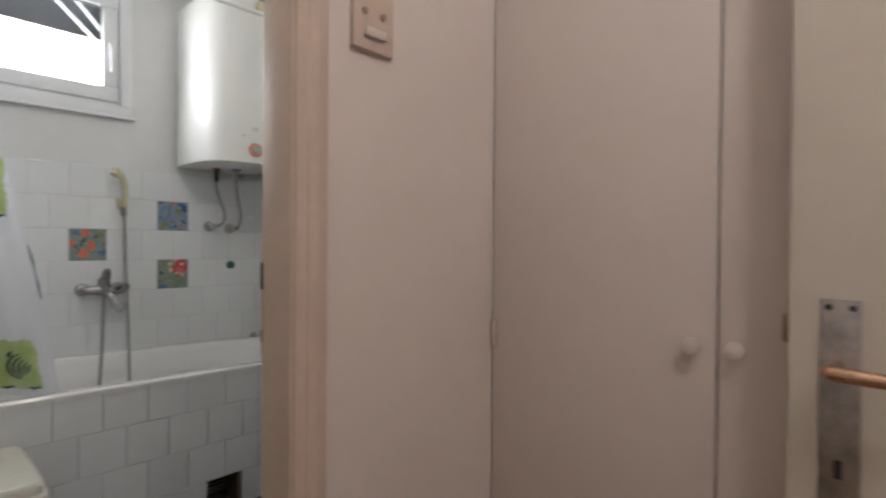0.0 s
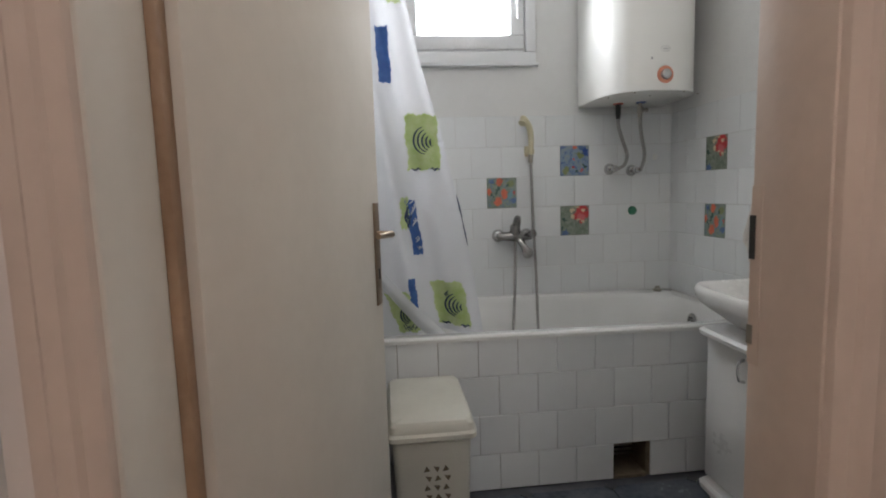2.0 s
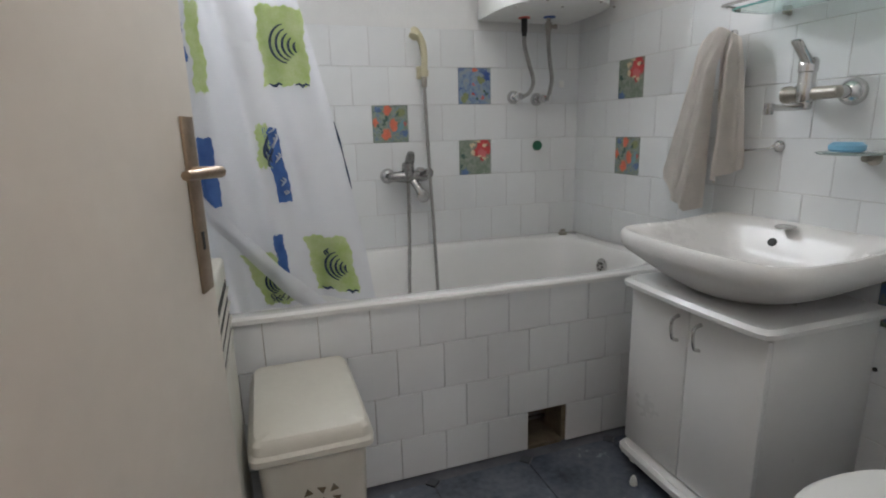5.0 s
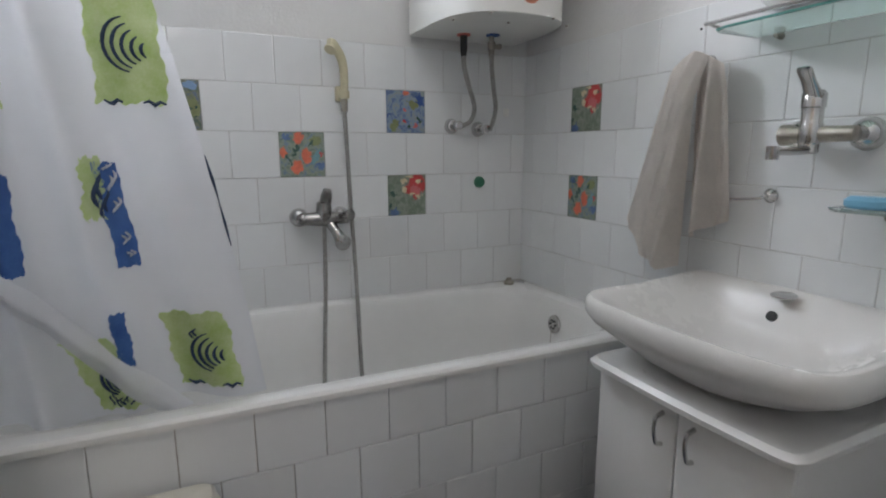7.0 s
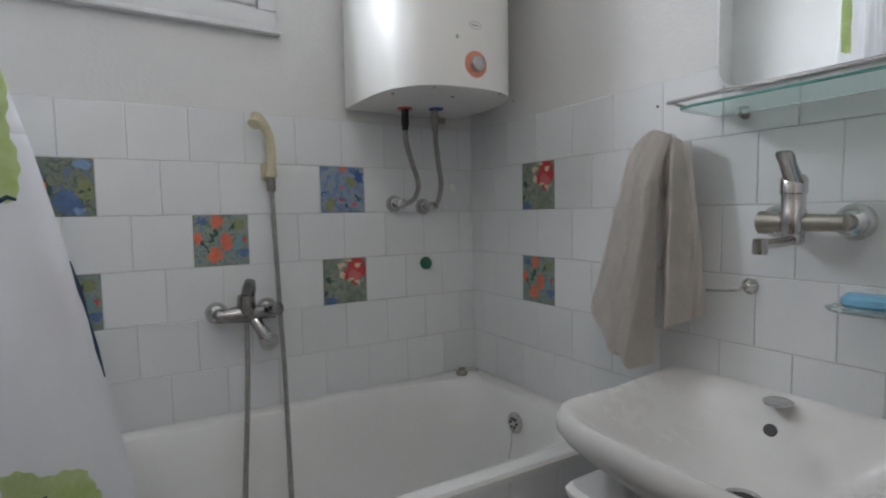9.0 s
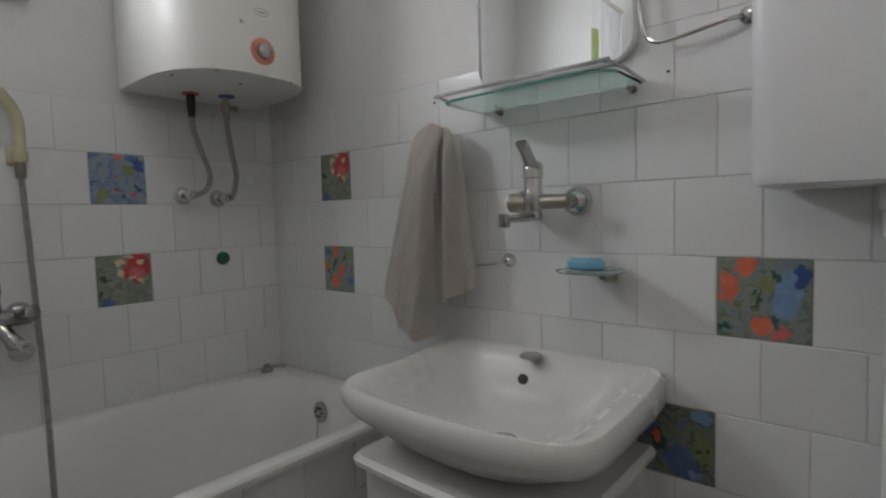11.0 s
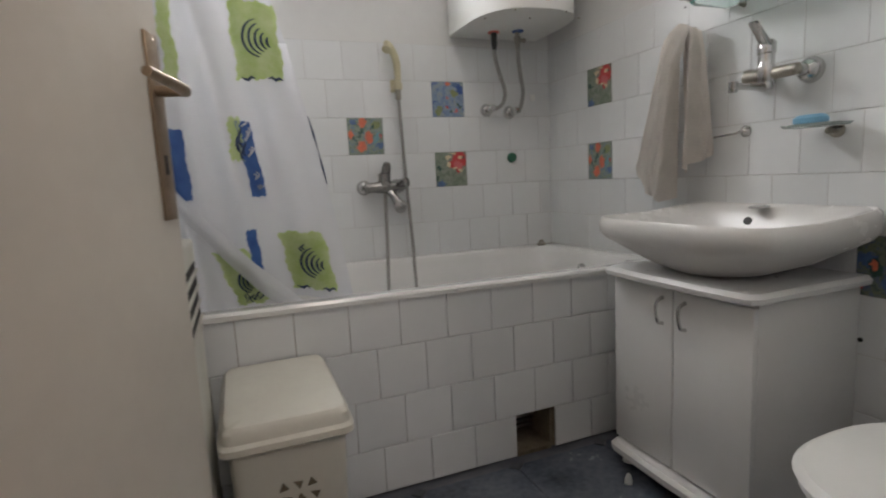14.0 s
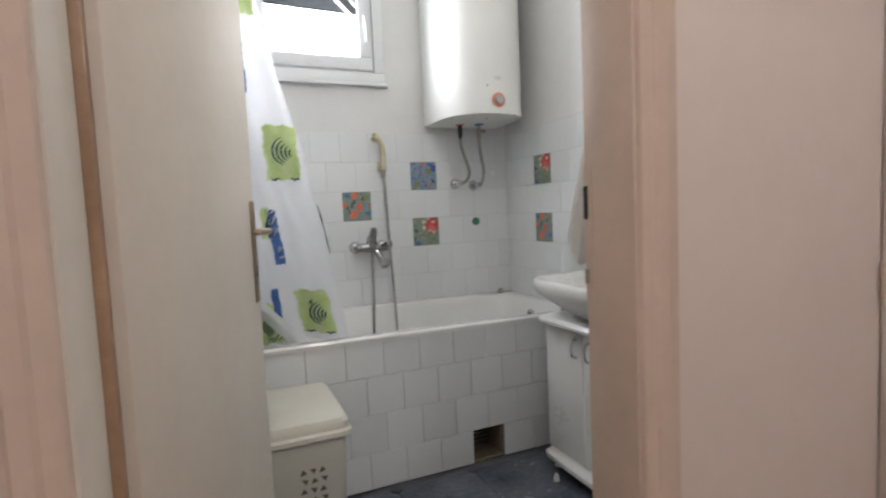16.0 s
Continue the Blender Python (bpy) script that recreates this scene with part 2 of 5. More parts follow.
WIDE_ORANGE_TILE = floral("orange_and_blue_flower_tile", 3, ((0.14, 0.18, 0.14), (0.24, 0.27, 0.22), (0.18, 0.22, 0.27)), [
    (0.5, 0.1, 0.3, 0.6, 5, "sky"), (0.8, 0.62, 0.15, 0.3, 0, "navy"), (0.3, 0.55, 0.08, 0.15, 0, "leaf"), (-0.38, 0.82, 0.22, 0.24, 0, "coral"), (-0.75, 0.25, 0.22, 0.4, -5, "coral"), (-0.02, -0.65, 0.26, 0.22, 0, "coral"),
    (0.42, -0.82, 0.2, 0.16, -20, "rose"), (-0.1, 0.0, 0.06, 0.25, 15, "leaf"), (0.3, -0.5, 0.08, 0.16, 0, "leaf"), (-0.8, -0.75, 0.15, 0.14, 0, "leaf"), (0.05, 0.4, 0.14, 0.3, 0, "moss")])
RED_TILE = floral("red_flower_tile", 4, ((0.17, 0.21, 0.16), (0.27, 0.30, 0.25)), [
    (-0.7, -0.85, 0.3, 0.2, 0, "slate"), (-0.75, 0.1, 0.16, 0.1, 20, "leaf"), (-0.85, -0.5, 0.1, 0.07, -20, "leaf"), (0.55, 0.55, 0.48, 0.5, 0, "red"), (0.4, 0.2, 0.3, 0.3, 0, "rose"), (0.05, 0.3, 0.2, 0.24, 0, "red"), (0.4, -0.18, 0.1, 0.12, 0, "red"),
    (-0.13, 0.32, 0.14, 0.16, 0, "cream"), (-0.15, 0.7, 0.14, 0.14, 0, "cream"), (0.25, 0.06, 0.17, 0.12, 0, "cream"), (0.6, -0.1, 0.14, 0.09, 20, "cream"), (0.6, 0.7, 0.18, 0.09, -20, "cream"), (0.15, 0.92, 0.2, 0.07, 0, "cream"), (0.85, 0.65, 0.07, 0.06, 0, "leaf")])
NAVY_TILE = floral("deep_blue_flower_tile", 7, ((0.10, 0.14, 0.12), (0.20, 0.22, 0.15), (0.13, 0.17, 0.24)), [
    (0.2, -0.5, 0.45, 0.42, 30, "slate"), (0.55, -0.85, 0.14, 0.16, 0, "sky"), (-0.65, 0.2, 0.4, 0.24, 20, "slate"), (0.65, 0.8, 0.28, 0.18, 0, "sky"), (0.75, -0.1, 0.26, 0.45, 0, "moss"), (-0.42, -0.02, 0.22, 0.3, 0, "leaf"), (-0.45, 0.05, 0.13, 0.15, 0, "coral"),
    (0.6, -0.2, 0.05, 0.06, 0, "leaf"), (0.82, -0.1, 0.05, 0.06, 0, "leaf"), (0.6, -0.42, 0.05, 0.06, 0, "leaf"), (0.82, -0.5, 0.05, 0.06, 0, "leaf"), (-0.85, -0.75, 0.1, 0.14, 0, "red")])
DAISY_TILE = floral("blue_daisy_tile", 9, ((0.11, 0.14, 0.12), (0.24, 0.25, 0.16), (0.13, 0.17, 0.24)), [
    (-0.25, 0.7, 0.2, 0.22, 0, "navy"), (0.2, 0.58, 0.24, 0.2, -20, "navy"), (0.65, 0.6, 0.24, 0.14, 10, "slate"), (-0.55, 0.35, 0.18, 0.2, 30, "pale"), (-0.3, 0.42, 0.14, 0.22, 0, "pale"), (-0.1, 0.15, 0.2, 0.16, 0, "pale"), (-0.25, -0.15, 0.16, 0.2, 0, "pale"), (-0.4, 0.12, 0.12, 0.09, 0, "coral"),
    (-0.72, 0.78, 0.08, 0.07, 0, "coral"), (0.5, 0.28, 0.12, 0.12, 0, "coral"), (0.5, -0.5, 0.45, 0.34, 20, "slate"), (0.35, -0.32, 0.16, 0.11, 40, "navy"), (0.82, -0.4, 0.16, 0.24, 0, "navy"), (-0.35, -0.5, 0.2, 0.1, 30, "leaf"), (-0.8, -0.5, 0.2, 0.2, 0, "slate"), (-0.25, -0.3, 0.08, 0.07, 0, "coral")])


# ---- mesh helpers ----
def origin(ob):
    at = Vector((0, 0, 0))
    while ob:
        at += ob.location
        ob = ob.parent
    return at


def part(name, bm, mat, parent=None, label="", smooth=True, local=False):
    """One bmesh as one mesh object under a thing or a part. Geometry is given in world places unless local."""
    if parent and not local:
        bmesh.ops.translate(bm, verts=bm.verts, vec=-origin(parent))
    me = bpy.data.meshes.new(name)
    if smooth:
        for f in bm.faces:
            f.smooth = True
        for e in bm.edges:
            if len(e.link_faces) == 2 and e.calc_face_angle(0) > 0.65:
                e.smooth = False
    bm.to_mesh(me)
    bm.free()
    me.materials.append(mat)
    ob = new(name, me)
    ob.parent = parent
    if label:
        tagged(ob, label)
    return ob


def thing(name, at, label, category, group="", turn=0):
    ob = new(name)
    ob.empty_display_size = 0.05
    ob.location = at
    ob.rotation_euler[2] = radians(turn)
    return tagged(ob, label, category, group)


def box(bm, lo, hi, bevel=0.0, seg=2):
    out = bmesh.ops.create_cube(bm, size=1)["verts"]
    for v in out:
        v.co = Vector([(a + b) / 2 + c * (b - a) for a, b, c in zip(lo, hi, v.co)])
    if bevel:
        edges = list({e for v in out for e in v.link_edges})
        bmesh.ops.bevel(bm, geom=edges, offset=bevel, segments=seg, affect="EDGES", profile=0.5)
    return bm


def boxed(lo, hi, bevel=0.0, seg=2):
    return box(bmesh.new(), lo, hi, bevel, seg)


def loft(bm, rings, caps=True, closed=True):
    """Skins a list of rings of points."""
    rows = [[bm.verts.new(p) for p in r] for r in rings]
    n = len(rows[0])
    for a, b in zip(rows, rows[1:]):
        for i in range(n if closed else n - 1):
            j = (i + 1) % n
            bm.faces.new((a[i], a[j], b[j], b[i]))
    if caps:
        bm.faces.new(rows[0][::-1])
        bm.faces.new(rows[-1])
    bmesh.ops.recalc_face_normals(bm, faces=bm.faces)
    return bm


def curve_points(pts, steps=6):
    """A smooth line through points (Catmull-Rom)."""
    p = [Vector(q) for q in pts]
    p = [2 * p[0] - p[1], *p, 2 * p[-1] - p[-2]]
    out = []
    for a, b, c, d in zip(p, p[1:], p[2:], p[3:]):
        for k in range(steps):
            t = k / steps
            out.append(0.5 * ((2 * b) + (c - a) * t + (2 * a - 5 * b + 4 * c - d) * t * t + (3 * b - a - 3 * c + d) * t ** 3))
    return out + [p[-2]]


def tube(bm, pts, r, n=10, steps=6, smooth=True):
    """A pipe along a line; r may be a number or one radius for each point of the line."""
    line = curve_points(pts, steps) if smooth else [Vector(q) for q in pts]
    radii = [r] * len(line) if isinstance(r, (int, float)) else [float(np.interp(i / (len(line) - 1), np.linspace(0, 1, len(r)), r)) for i in range(len(line))]
    rings = []
    way = (line[1] - line[0]).normalized()
    side = way.orthogonal().normalized()
    for i, q in enumerate(line):
        way = (line[min(i + 1, len(line) - 1)] - line[max(i - 1, 0)]).normalized()
        side = (side - way * side.dot(way)).normalized()
        up = way.cross(side)
        rings.append([q + radii[i] * (math.cos(2 * math.pi * k / n) * side + math.sin(2 * math.pi * k / n) * up) for k in range(n)])
    return loft(bm, rings)


def turned(bm, profile, at, axis=(0, 0, 1), n=28):
    """A turned body: profile is (radius, height along the axis)."""
    m = Matrix.Translation(at) @ Vector(axis).to_track_quat("Z", "Y").to_matrix().to_4x4()
    return loft(bm, [[m @ Vector((max(r, 1e-4) * math.cos(2 * math.pi * k / n), max(r, 1e-4) * math.sin(2 * math.pi * k / n), h)) for k in range(n)] for r, h in profile])


def oval(cx, cy, a, b, z, power=2.0, n=48):
    """A rounded outline between an ellipse (power 2) and a rectangle."""
    out = []
    for k in range(n):
        c, s = math.cos(2 * math.pi * k / n), math.sin(2 * math.pi * k / n)
        out.append(Vector((cx + a * math.copysign(abs(c) ** (2 / power), c), cy + b * math.copysign(abs(s) ** (2 / power), s), z)))
    return out


def grid(bm, nu, nv, f):
    rows = [[bm.verts.new(f(i / nu, j / nv)) for i in range(nu + 1)] for j in range(nv + 1)]
    for a, b in zip(rows, rows[1:]):
        for i in range(nu):
            bm.faces.new((a[i], a[i + 1], b[i + 1], b[i]))
    return bm


def structure(name, bm, mat, label="", smooth=False):
    return tagged(part(name, bm, mat, smooth=smooth), label, "", "", "structure")


# ---- large structure ----
W, D, H = -1.78, -2.10, 2.55          # left wall, door wall, ceiling
P, Z0 = 0.152, 0.584                   # tile pitch, height of the tub rim
WX0, WX1, WZ0, WZ1 = -1.385, -0.775, 1.80, 2.345   # window opening
DX0, DX1, DZ = -1.6930, -1.110, 2.02    # door opening
HY = D - 0.08                          # hall side of the door wall

bm = bmesh.new()
for lo, hi in (((W - 0.2, 0, -0.1), (WX0, 0.24, H)), ((WX1, 0, -0.1), (0.2, 0.24, H)), ((WX0, 0, -0.1), (WX1, 0.24, WZ0)), ((WX0, 0, WZ1), (WX1, 0.24, H))):
    box(bm, lo, hi)
wall_north = structure("wall_north", bm, M["plaster"], "white painted plaster wall above white tiles, with a small window")
wall_east = structure("wall_east", boxed((0, D - 0.1, -0.1), (0.15, 0, H)), M["plaster"], "white plaster wall with white and flowered tiles")
wall_west = structure("wall_west", boxed((W - 0.15, D - 0.1, -0.1), (W, 0, H)), M["plaster"], "white plaster wall tiled white behind the tub")
bm = bmesh.new()
for x0, x1, z0, z1 in ((W, DX0 - 0.012, 0, H), (DX1 + 0.012, 0, 0, H), (DX0 - 0.012, DX1 + 0.012, DZ + 0.012, H)):
    box(bm, (x0, HY, z0), (x1, D, z1))
wall_south = structure("wall_south", bm, M["plaster"], "white partition wall with the door opening")
structure("ceiling", boxed((W - 0.15, D, H), (0.15, 0.24, H + 0.1)), M["ceiling"], "plain white ceiling")
floor = structure("floor", boxed((W, HY + 0.03, -0.1), (0, 0, -0.006)), M["joint"], "dark blue-grey tiled bathroom floor")
structure("hall_floor", boxed((-2.4, -4.3, -0.1), (-0.1, HY + 0.03, 0.0)), M["hallfloor"], "brown wooden hall floor")
structure("hall_ceiling", boxed((-2.4, -4.3, H), (-0.1, D, H + 0.1)), M["ceiling"], "plain white hall ceiling")
bm = bmesh.new()
for x0, x1, z0, z1 in ((-2.3, DX0 - 0.012, 0, H), (DX1 + 0.012, -0.585, 0, H), (DX0 - 0.012, DX1 + 0.012, DZ + 0.012, H)):
    box(bm, (x0, HY - 0.006, z0), (x1, HY, z1))
structure("hall_wall_north", bm, M["hall"], "cream-pink painted hall wall")
structure("hall_wall_west", boxed((-2.4, -4.3, 0), (-2.3, HY, H)), M["hall"], "cream-pink painted hall wall")
structure("hall_wall_south", boxed((-2.3, -4.4, 0), (-0.1, -4.3, H)), M["hall"], "cream-pink painted hall wall")
structure("hall_wall_east", boxed((-0.2, -4.3, 0), (-0.1, HY - 0.006, H)), M["hall"], "cream-pink painted hall wall")

# door frame
bm = bmesh.new()
box(bm, (DX0 - 0.012, HY - 0.012, 0), (DX0, D + 0.021, DZ), 0.002)
box(bm, (DX0 - 0.012, HY - 0.012, DZ), (DX1 + 0.012, D + 0.004, DZ + 0.012), 0.002)
jamb_bm = bm
bm = bmesh.new()
box(bm, (DX1, HY - 0.012, 0), (DX1 + 0.012, D + 0.002, DZ), 0.002)


def casing(bm, xa, xb, face, out, z1):
    """A moulded board with a soft profile: xa at the opening, xb outside; it stands out from the wall in the direction out."""
    w = xb - xa
    prof = [(0.0, 0.0), (0.0, 0.010), (0.04, 0.0135), (0.12, 0.0145), (0.30, 0.0145), (0.38, 0.0185), (0.62, 0.0185), (0.70, 0.0145), (0.90, 0.0140), (0.97, 0.012), (1.0, 0.008), (1.0, 0.0)]
    loft(bm, [[Vector((xa + w * u, face + out * d, z)) for u, d in prof] for z in (0.0, z1)])


casing(bm, DX0 - 0.003, DX0 - 0.062, HY - 0.006, -1, DZ + 0.06)
casing(bm, DX1 + 0.003, DX1 + 0.066, HY - 0.006, -1, DZ + 0.06)
casing(bm, DX0 - 0.003, DX0 - 0.060, D, 1, DZ + 0.06)
casing(bm, DX1 + 0.016, DX1 + 0.050, D, 1, DZ + 0.06)
box(bm, (DX0 - 0.003, HY - 0.020, DZ + 0.004), (DX1 + 0.003, HY - 0.006, DZ + 0.060), 0.004)
box(bm, (DX0 - 0.003, D, DZ + 0.016), (DX1 + 0.003, D + 0.014, DZ + 0.060), 0.003)
frame_ob = structure("trim", bm, M["trim"], "cream-painted wooden door frame with moulded casing", smooth=True)
part("jamb", jamb_bm, M["leaf"], frame_ob, "cream-grey painted inner faces of the frame", smooth=False)
part("rebate_strip", boxed((DX0 - 0.006, D + 0.0215, 0.0), (DX0 + 0.010, D + 0.048, DZ), 0.003), M["strip"], frame_ob, "worn brown hinge rebate")
sp = part("strike_plate", boxed((DX1 - 0.0014, D - 0.014, 0.945), (DX1 - 0.0004, D + 0.0010, 1.13)), M["trim"], frame_ob, "painted-over strike plate")
for z, tall in ((0.966, 0.020), (1.055, 0.045)):
    part("strike_hole", boxed((DX1 - 0.0026, D - 0.006, z), (DX1 - 0.0015, D + 0.0018, z + tall)), M["black"] if z > 1 else M["dull"], sp, "dark latch hole" if z > 1 else "worn bolt hole")


# ---- the bathroom door, standing open ----
def door_leaf():
    """The leaf is built along its own x from the hinge, and turned open."""
    t = thing("door_1", (-1.6890, -2.0560, 0.004), "cream-painted plain wooden door standing open into the bathroom", "door", turn=74.7)
    t["kind"] = "structure"
    part("leaf", boxed((0, -0.02, 0), (0.643, 0.02, 2.0), 0.003), M["leaf"], t, local=True)
    plate = part("handle_plate", boxed((0.5950, -0.024, 0.890), (0.6290, -0.0205, 1.110), 0.001), M["bronze"], t, "worn brass handle plate", local=True)
    part("edge_plate", boxed((0.6475, -0.011, 0.885), (0.6495, 0.011, 1.115)), M["bronze"], t, "worn brass lock face plate on the edge", local=True)
    for side in (-1, 1):
        bm = bmesh.new()
        tube(bm, [(0.6120, side * 0.022, 1.043), (0.6120, side * 0.048, 1.043), (0.6050, side * 0.056, 1.043), (0.5120, side * 0.055, 1.046)], [0.007, 0.007, 0.0075, 0.0055], 10)
        part("handle", bm, M["bronze"], t, "worn brass lever handle", local=True)
    bm = bmesh.new()
    box(bm, (0.5950, 0.0205, 0.890), (0.6290, 0.024, 1.110), 0.001)
    part("handle_plate", bm, M["bronze"], t, "worn brass handle plate", local=True)
    part("keyhole", boxed((0.6090, -0.0255, 0.945), (0.6150, -0.0243, 0.968)), M["black"], plate, local=True)
    return t


door_leaf()


# ---- window ----
def window():
    fr = bmesh.new()
    y0, y1 = -0.004, 0.075
    for lo, hi in (((WX0, y0, WZ0), (WX1, y1, WZ0 + 0.045)), ((WX0, y0, WZ1 - 0.045), (WX1, y1, WZ1)), ((WX0, y0, WZ0 + 0.045), (WX0 + 0.045, y1, WZ1 - 0.045)), ((WX1 - 0.045, y0, WZ0 + 0.045), (WX1, y1, WZ1 - 0.045))):
        box(fr, lo, hi, 0.004)
    w = structure("window_1", fr, M["winframe"], "small white plastic window high in the wall, its sash tilted", smooth=True)
    bm = bmesh.new()
    a, z0, z1 = 0.068, WZ0 + 0.012, WZ1 - 0.012
    x0, x1 = WX0 + 0.012, WX1 - 0.004
    for lo, hi in (((x0, -0.016, z0), (x1, 0.03, z0 + a)), ((x0, -0.016, z1 - a), (x1, 0.03, z1)), ((x0, -0.016, z0 + a), (x0 + a, 0.03, z1 - a)), ((x1 - a, -0.016, z0 + a), (x1, 0.03, z1 - a))):
        box(bm, lo, hi, 0.006, 3)
    sash = part("window_sash", bm, M["winframe"], w, "white plastic sash")
    bm = bmesh.new()
    for lo, hi in (((x0 + a, 0.004, z0 + a), (x1 - a, 0.012, z0 + a + 0.004)), ((x0 + a, 0.004, z1 - a - 0.004), (x1 - a, 0.012, z1 - a)), ((x0 + a, 0.004, z0 + a + 0.004), (x0 + a + 0.004, 0.012, z1 - a - 0.004)), ((x1 - a - 0.004, 0.004, z0 + a + 0.004), (x1 - a, 0.012, z1 - a - 0.004))):
        box(bm, lo, hi)
    part("gasket", bm, M["gasket"], sash, "black rubber gasket")
    pane = part("pane", boxed((x0 + a - 0.005, 0.005, z0 + a - 0.005), (x1 - a + 0.005, 0.009, z1 - a + 0.005)), glass, sash, "clear glass", smooth=False)
    pane.visible_shadow = False
    bm = bmesh.new()
    box(bm, (x1 - 0.045, -0.030, 2.02), (x1 - 0.020, -0.016, 2.09), 0.004)
    box(bm, (x1 - 0.041, -0.046, 1.95), (x1 - 0.024, -0.032, 2.07), 0.006)
    part("window_handle", bm, M["winframe"], sash, "white plastic handle")
    bm = bmesh.new()
    c = 0.052
    for lo, hi in (((WX0 - c, -0.022, WZ0 - c), (WX1 + c, 0, WZ0)), ((WX0 - c, -0.022, WZ1), (WX1 + c, 0, WZ1 + c)), ((WX0 - c, -0.022, WZ0), (WX0, 0, WZ1)), ((WX1, -0.022, WZ0), (WX1 + c, 0, WZ1))):
        box(bm, lo, hi, 0.004)
    part("casing", bm, M["winframe"], w, "white painted window casing")
    part("window_sill", boxed((WX0 - 0.06, -0.034, WZ0 - 0.068), (WX1 + 0.064, 0.0, WZ0 - 0.053), 0.004), M["winframe"], w, "thin white sill board")
    bm = bmesh.new()
    for high, low in (((-1.03, 0.13, 2.31), (-0.80, 0.13, 2.095)), ((-0.93, 0.13, 2.315), (-0.80, 0.13, 2.17))):
        tube(bm, [high, low], 0.010, 8, 1, False)
    part("stay", bm, M["winframe"], w, "white slanting stay arms outside the pane")


window()
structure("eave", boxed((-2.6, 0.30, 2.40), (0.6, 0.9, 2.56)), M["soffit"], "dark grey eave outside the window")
structure("ground", boxed((-60, 0.3, -3.2), (60, 90, -3.0)), M["cement"], "ground outside")
sky_mat = bpy.data.materials.new("bright_overcast")
sky_mat.use_nodes = True
sn = sky_mat.node_tree
em = sn.nodes.new("ShaderNodeEmission")
em.inputs[0].default_value, em.inputs[1].default_value = (0.86, 0.93, 1.0, 1), 0.72
sn.links.new(em.outputs[0], sn.nodes["Material Output"].inputs[0])
structure("backdrop", boxed((-60, 60, -3), (60, 60.1, 60)), sky_mat, "bright pale sky")


# ---- bathtub ----
def bathtub():
    t = thing("bathtub", (-0.83, -0.39, 0), "white enamelled bathtub with a worn rim, built in behind tiles", "bathtub")
    cx, cy = -0.89, -0.384
    fx, fy = 0.886, 0.380
    rings = []
    for (a, b, z, pw) in ((fx, fy, 0.562, 40), (fx, fy, 0.576, 40), (fx - 0.006, fy - 0.006, 0.5835, 30), (fx - 0.045, fy - 0.042, 0.585, 14), (fx - 0.062, fy - 0.058, 0.578, 7), (fx - 0.075, fy - 0.070, 0.555, 6),
                          (fx - 0.095, fy - 0.085, 0.44, 5), (fx - 0.13, fy - 0.105, 0.30, 4.5), (fx - 0.19, fy - 0.135, 0.22, 4), (fx - 0.27, fy - 0.20, 0.195, 3.5), (fx - 0.5, fy - 0.3, 0.188, 3)):
        rings.append(oval(cx, cy, a, b, z, pw, 96))
    for r in rings:
        for p in r:
            p.z += (0.009 * min(1.0, -p.y / 0.75) + 0.020 * min(1.0, -p.x / 1.6)) * (1 if p.z > 0.5 else 0)
    rings.append([Vector((cx, cy, 0.187))] * 96)
    bm = loft(bmesh.new(), rings, caps=False)
    bmesh.ops.remove_doubles(bm, verts=bm.verts, dist=1e-5)
    part("basin", bm, M["enamel"], t)
    bm = bmesh.new()
    turned(bm, [(0.034, 0), (0.034, 0.004), (0.027, 0.008), (0.0, 0.009)], (-0.094, -0.367, 0.502), (-1, 0, 0.12))
    o = part("overflow", bm, M["chrome"], t, "chrome overflow grille")
    bm = bmesh.new()
    for k in range(6):
        a = math.pi * k / 3
        turned(bm, [(0.0045, 0), (0.0045, 0.002), (0, 0.0022)], (-0.1035, -0.367 + 0.015 * math.cos(a), 0.5025 + 0.015 * math.sin(a)), (-1, 0, 0.12), 8)
    part("overflow_hole", bm, M["black"], o, "dark holes")
    bm = bmesh.new()
    turned(bm, [(0.02, 0), (0.022, 0.008), (0.015, 0.016), (0, 0.018)], (-0.103, -0.067, 0.586))
    box(bm, (-0.115, -0.072, 0.600), (-0.091, -0.062, 0.613), 0.003)
    part("rim_plug", bm, M["dull"], t, "small dark metal plug on the rim corner")
    bm = bmesh.new()
    tube(bm, [(-0.108, -0.367, 0.480), (-0.112, -0.366, 0.43), (-0.122, -0.368, 0.39)], 0.0016, 6)
    part("chain", bm, M["dull"], t, "thin plug chain")


bathtub()
AY = -0.757    # face of the apron wall
bm = bmesh.new()
box(bm, (W, AY + 0.006, 0), (-0.648, AY + 0.05, 0.588))
box(bm, (-0.498, AY + 0.006, 0), (0, AY + 0.05, 0.588))
box(bm, (-0.648, AY + 0.006, 0.142), (-0.498, AY + 0.05, 0.588))
apron = structure("tub_apron", bm, M["grout_dark"], "white-tiled apron wall under the tub with one tile missing")
bm = bmesh.new()
box(bm, (-0.65, AY + 0.20, 0), (-0.498, AY + 0.21, 0.15))
box(bm, (-0.65, AY + 0.05, 0), (-0.642, AY + 0.20, 0.15))
part("hole_back", bm, M["dark"], apron, "dark cavity behind the missing tile", smooth=False)
bm = bmesh.new()
box(bm, (-0.514, AY + 0.008, 0.0), (-0.498, AY + 0.20, 0.140))
box(bm, (-0.646, AY + 0.004, -0.004), (-0.514, AY + 0.20, 0.010))
part("hole_reveal", bm, M["cement"], apron, "rough cement reveal", smooth=False)
bm = bmesh.new()
for k in range(6):
    box(bm, (-0.642, AY + 0.12, 0.03 + k * 0.018), (-0.514, AY + 0.125, 0.038 + k * 0.018))
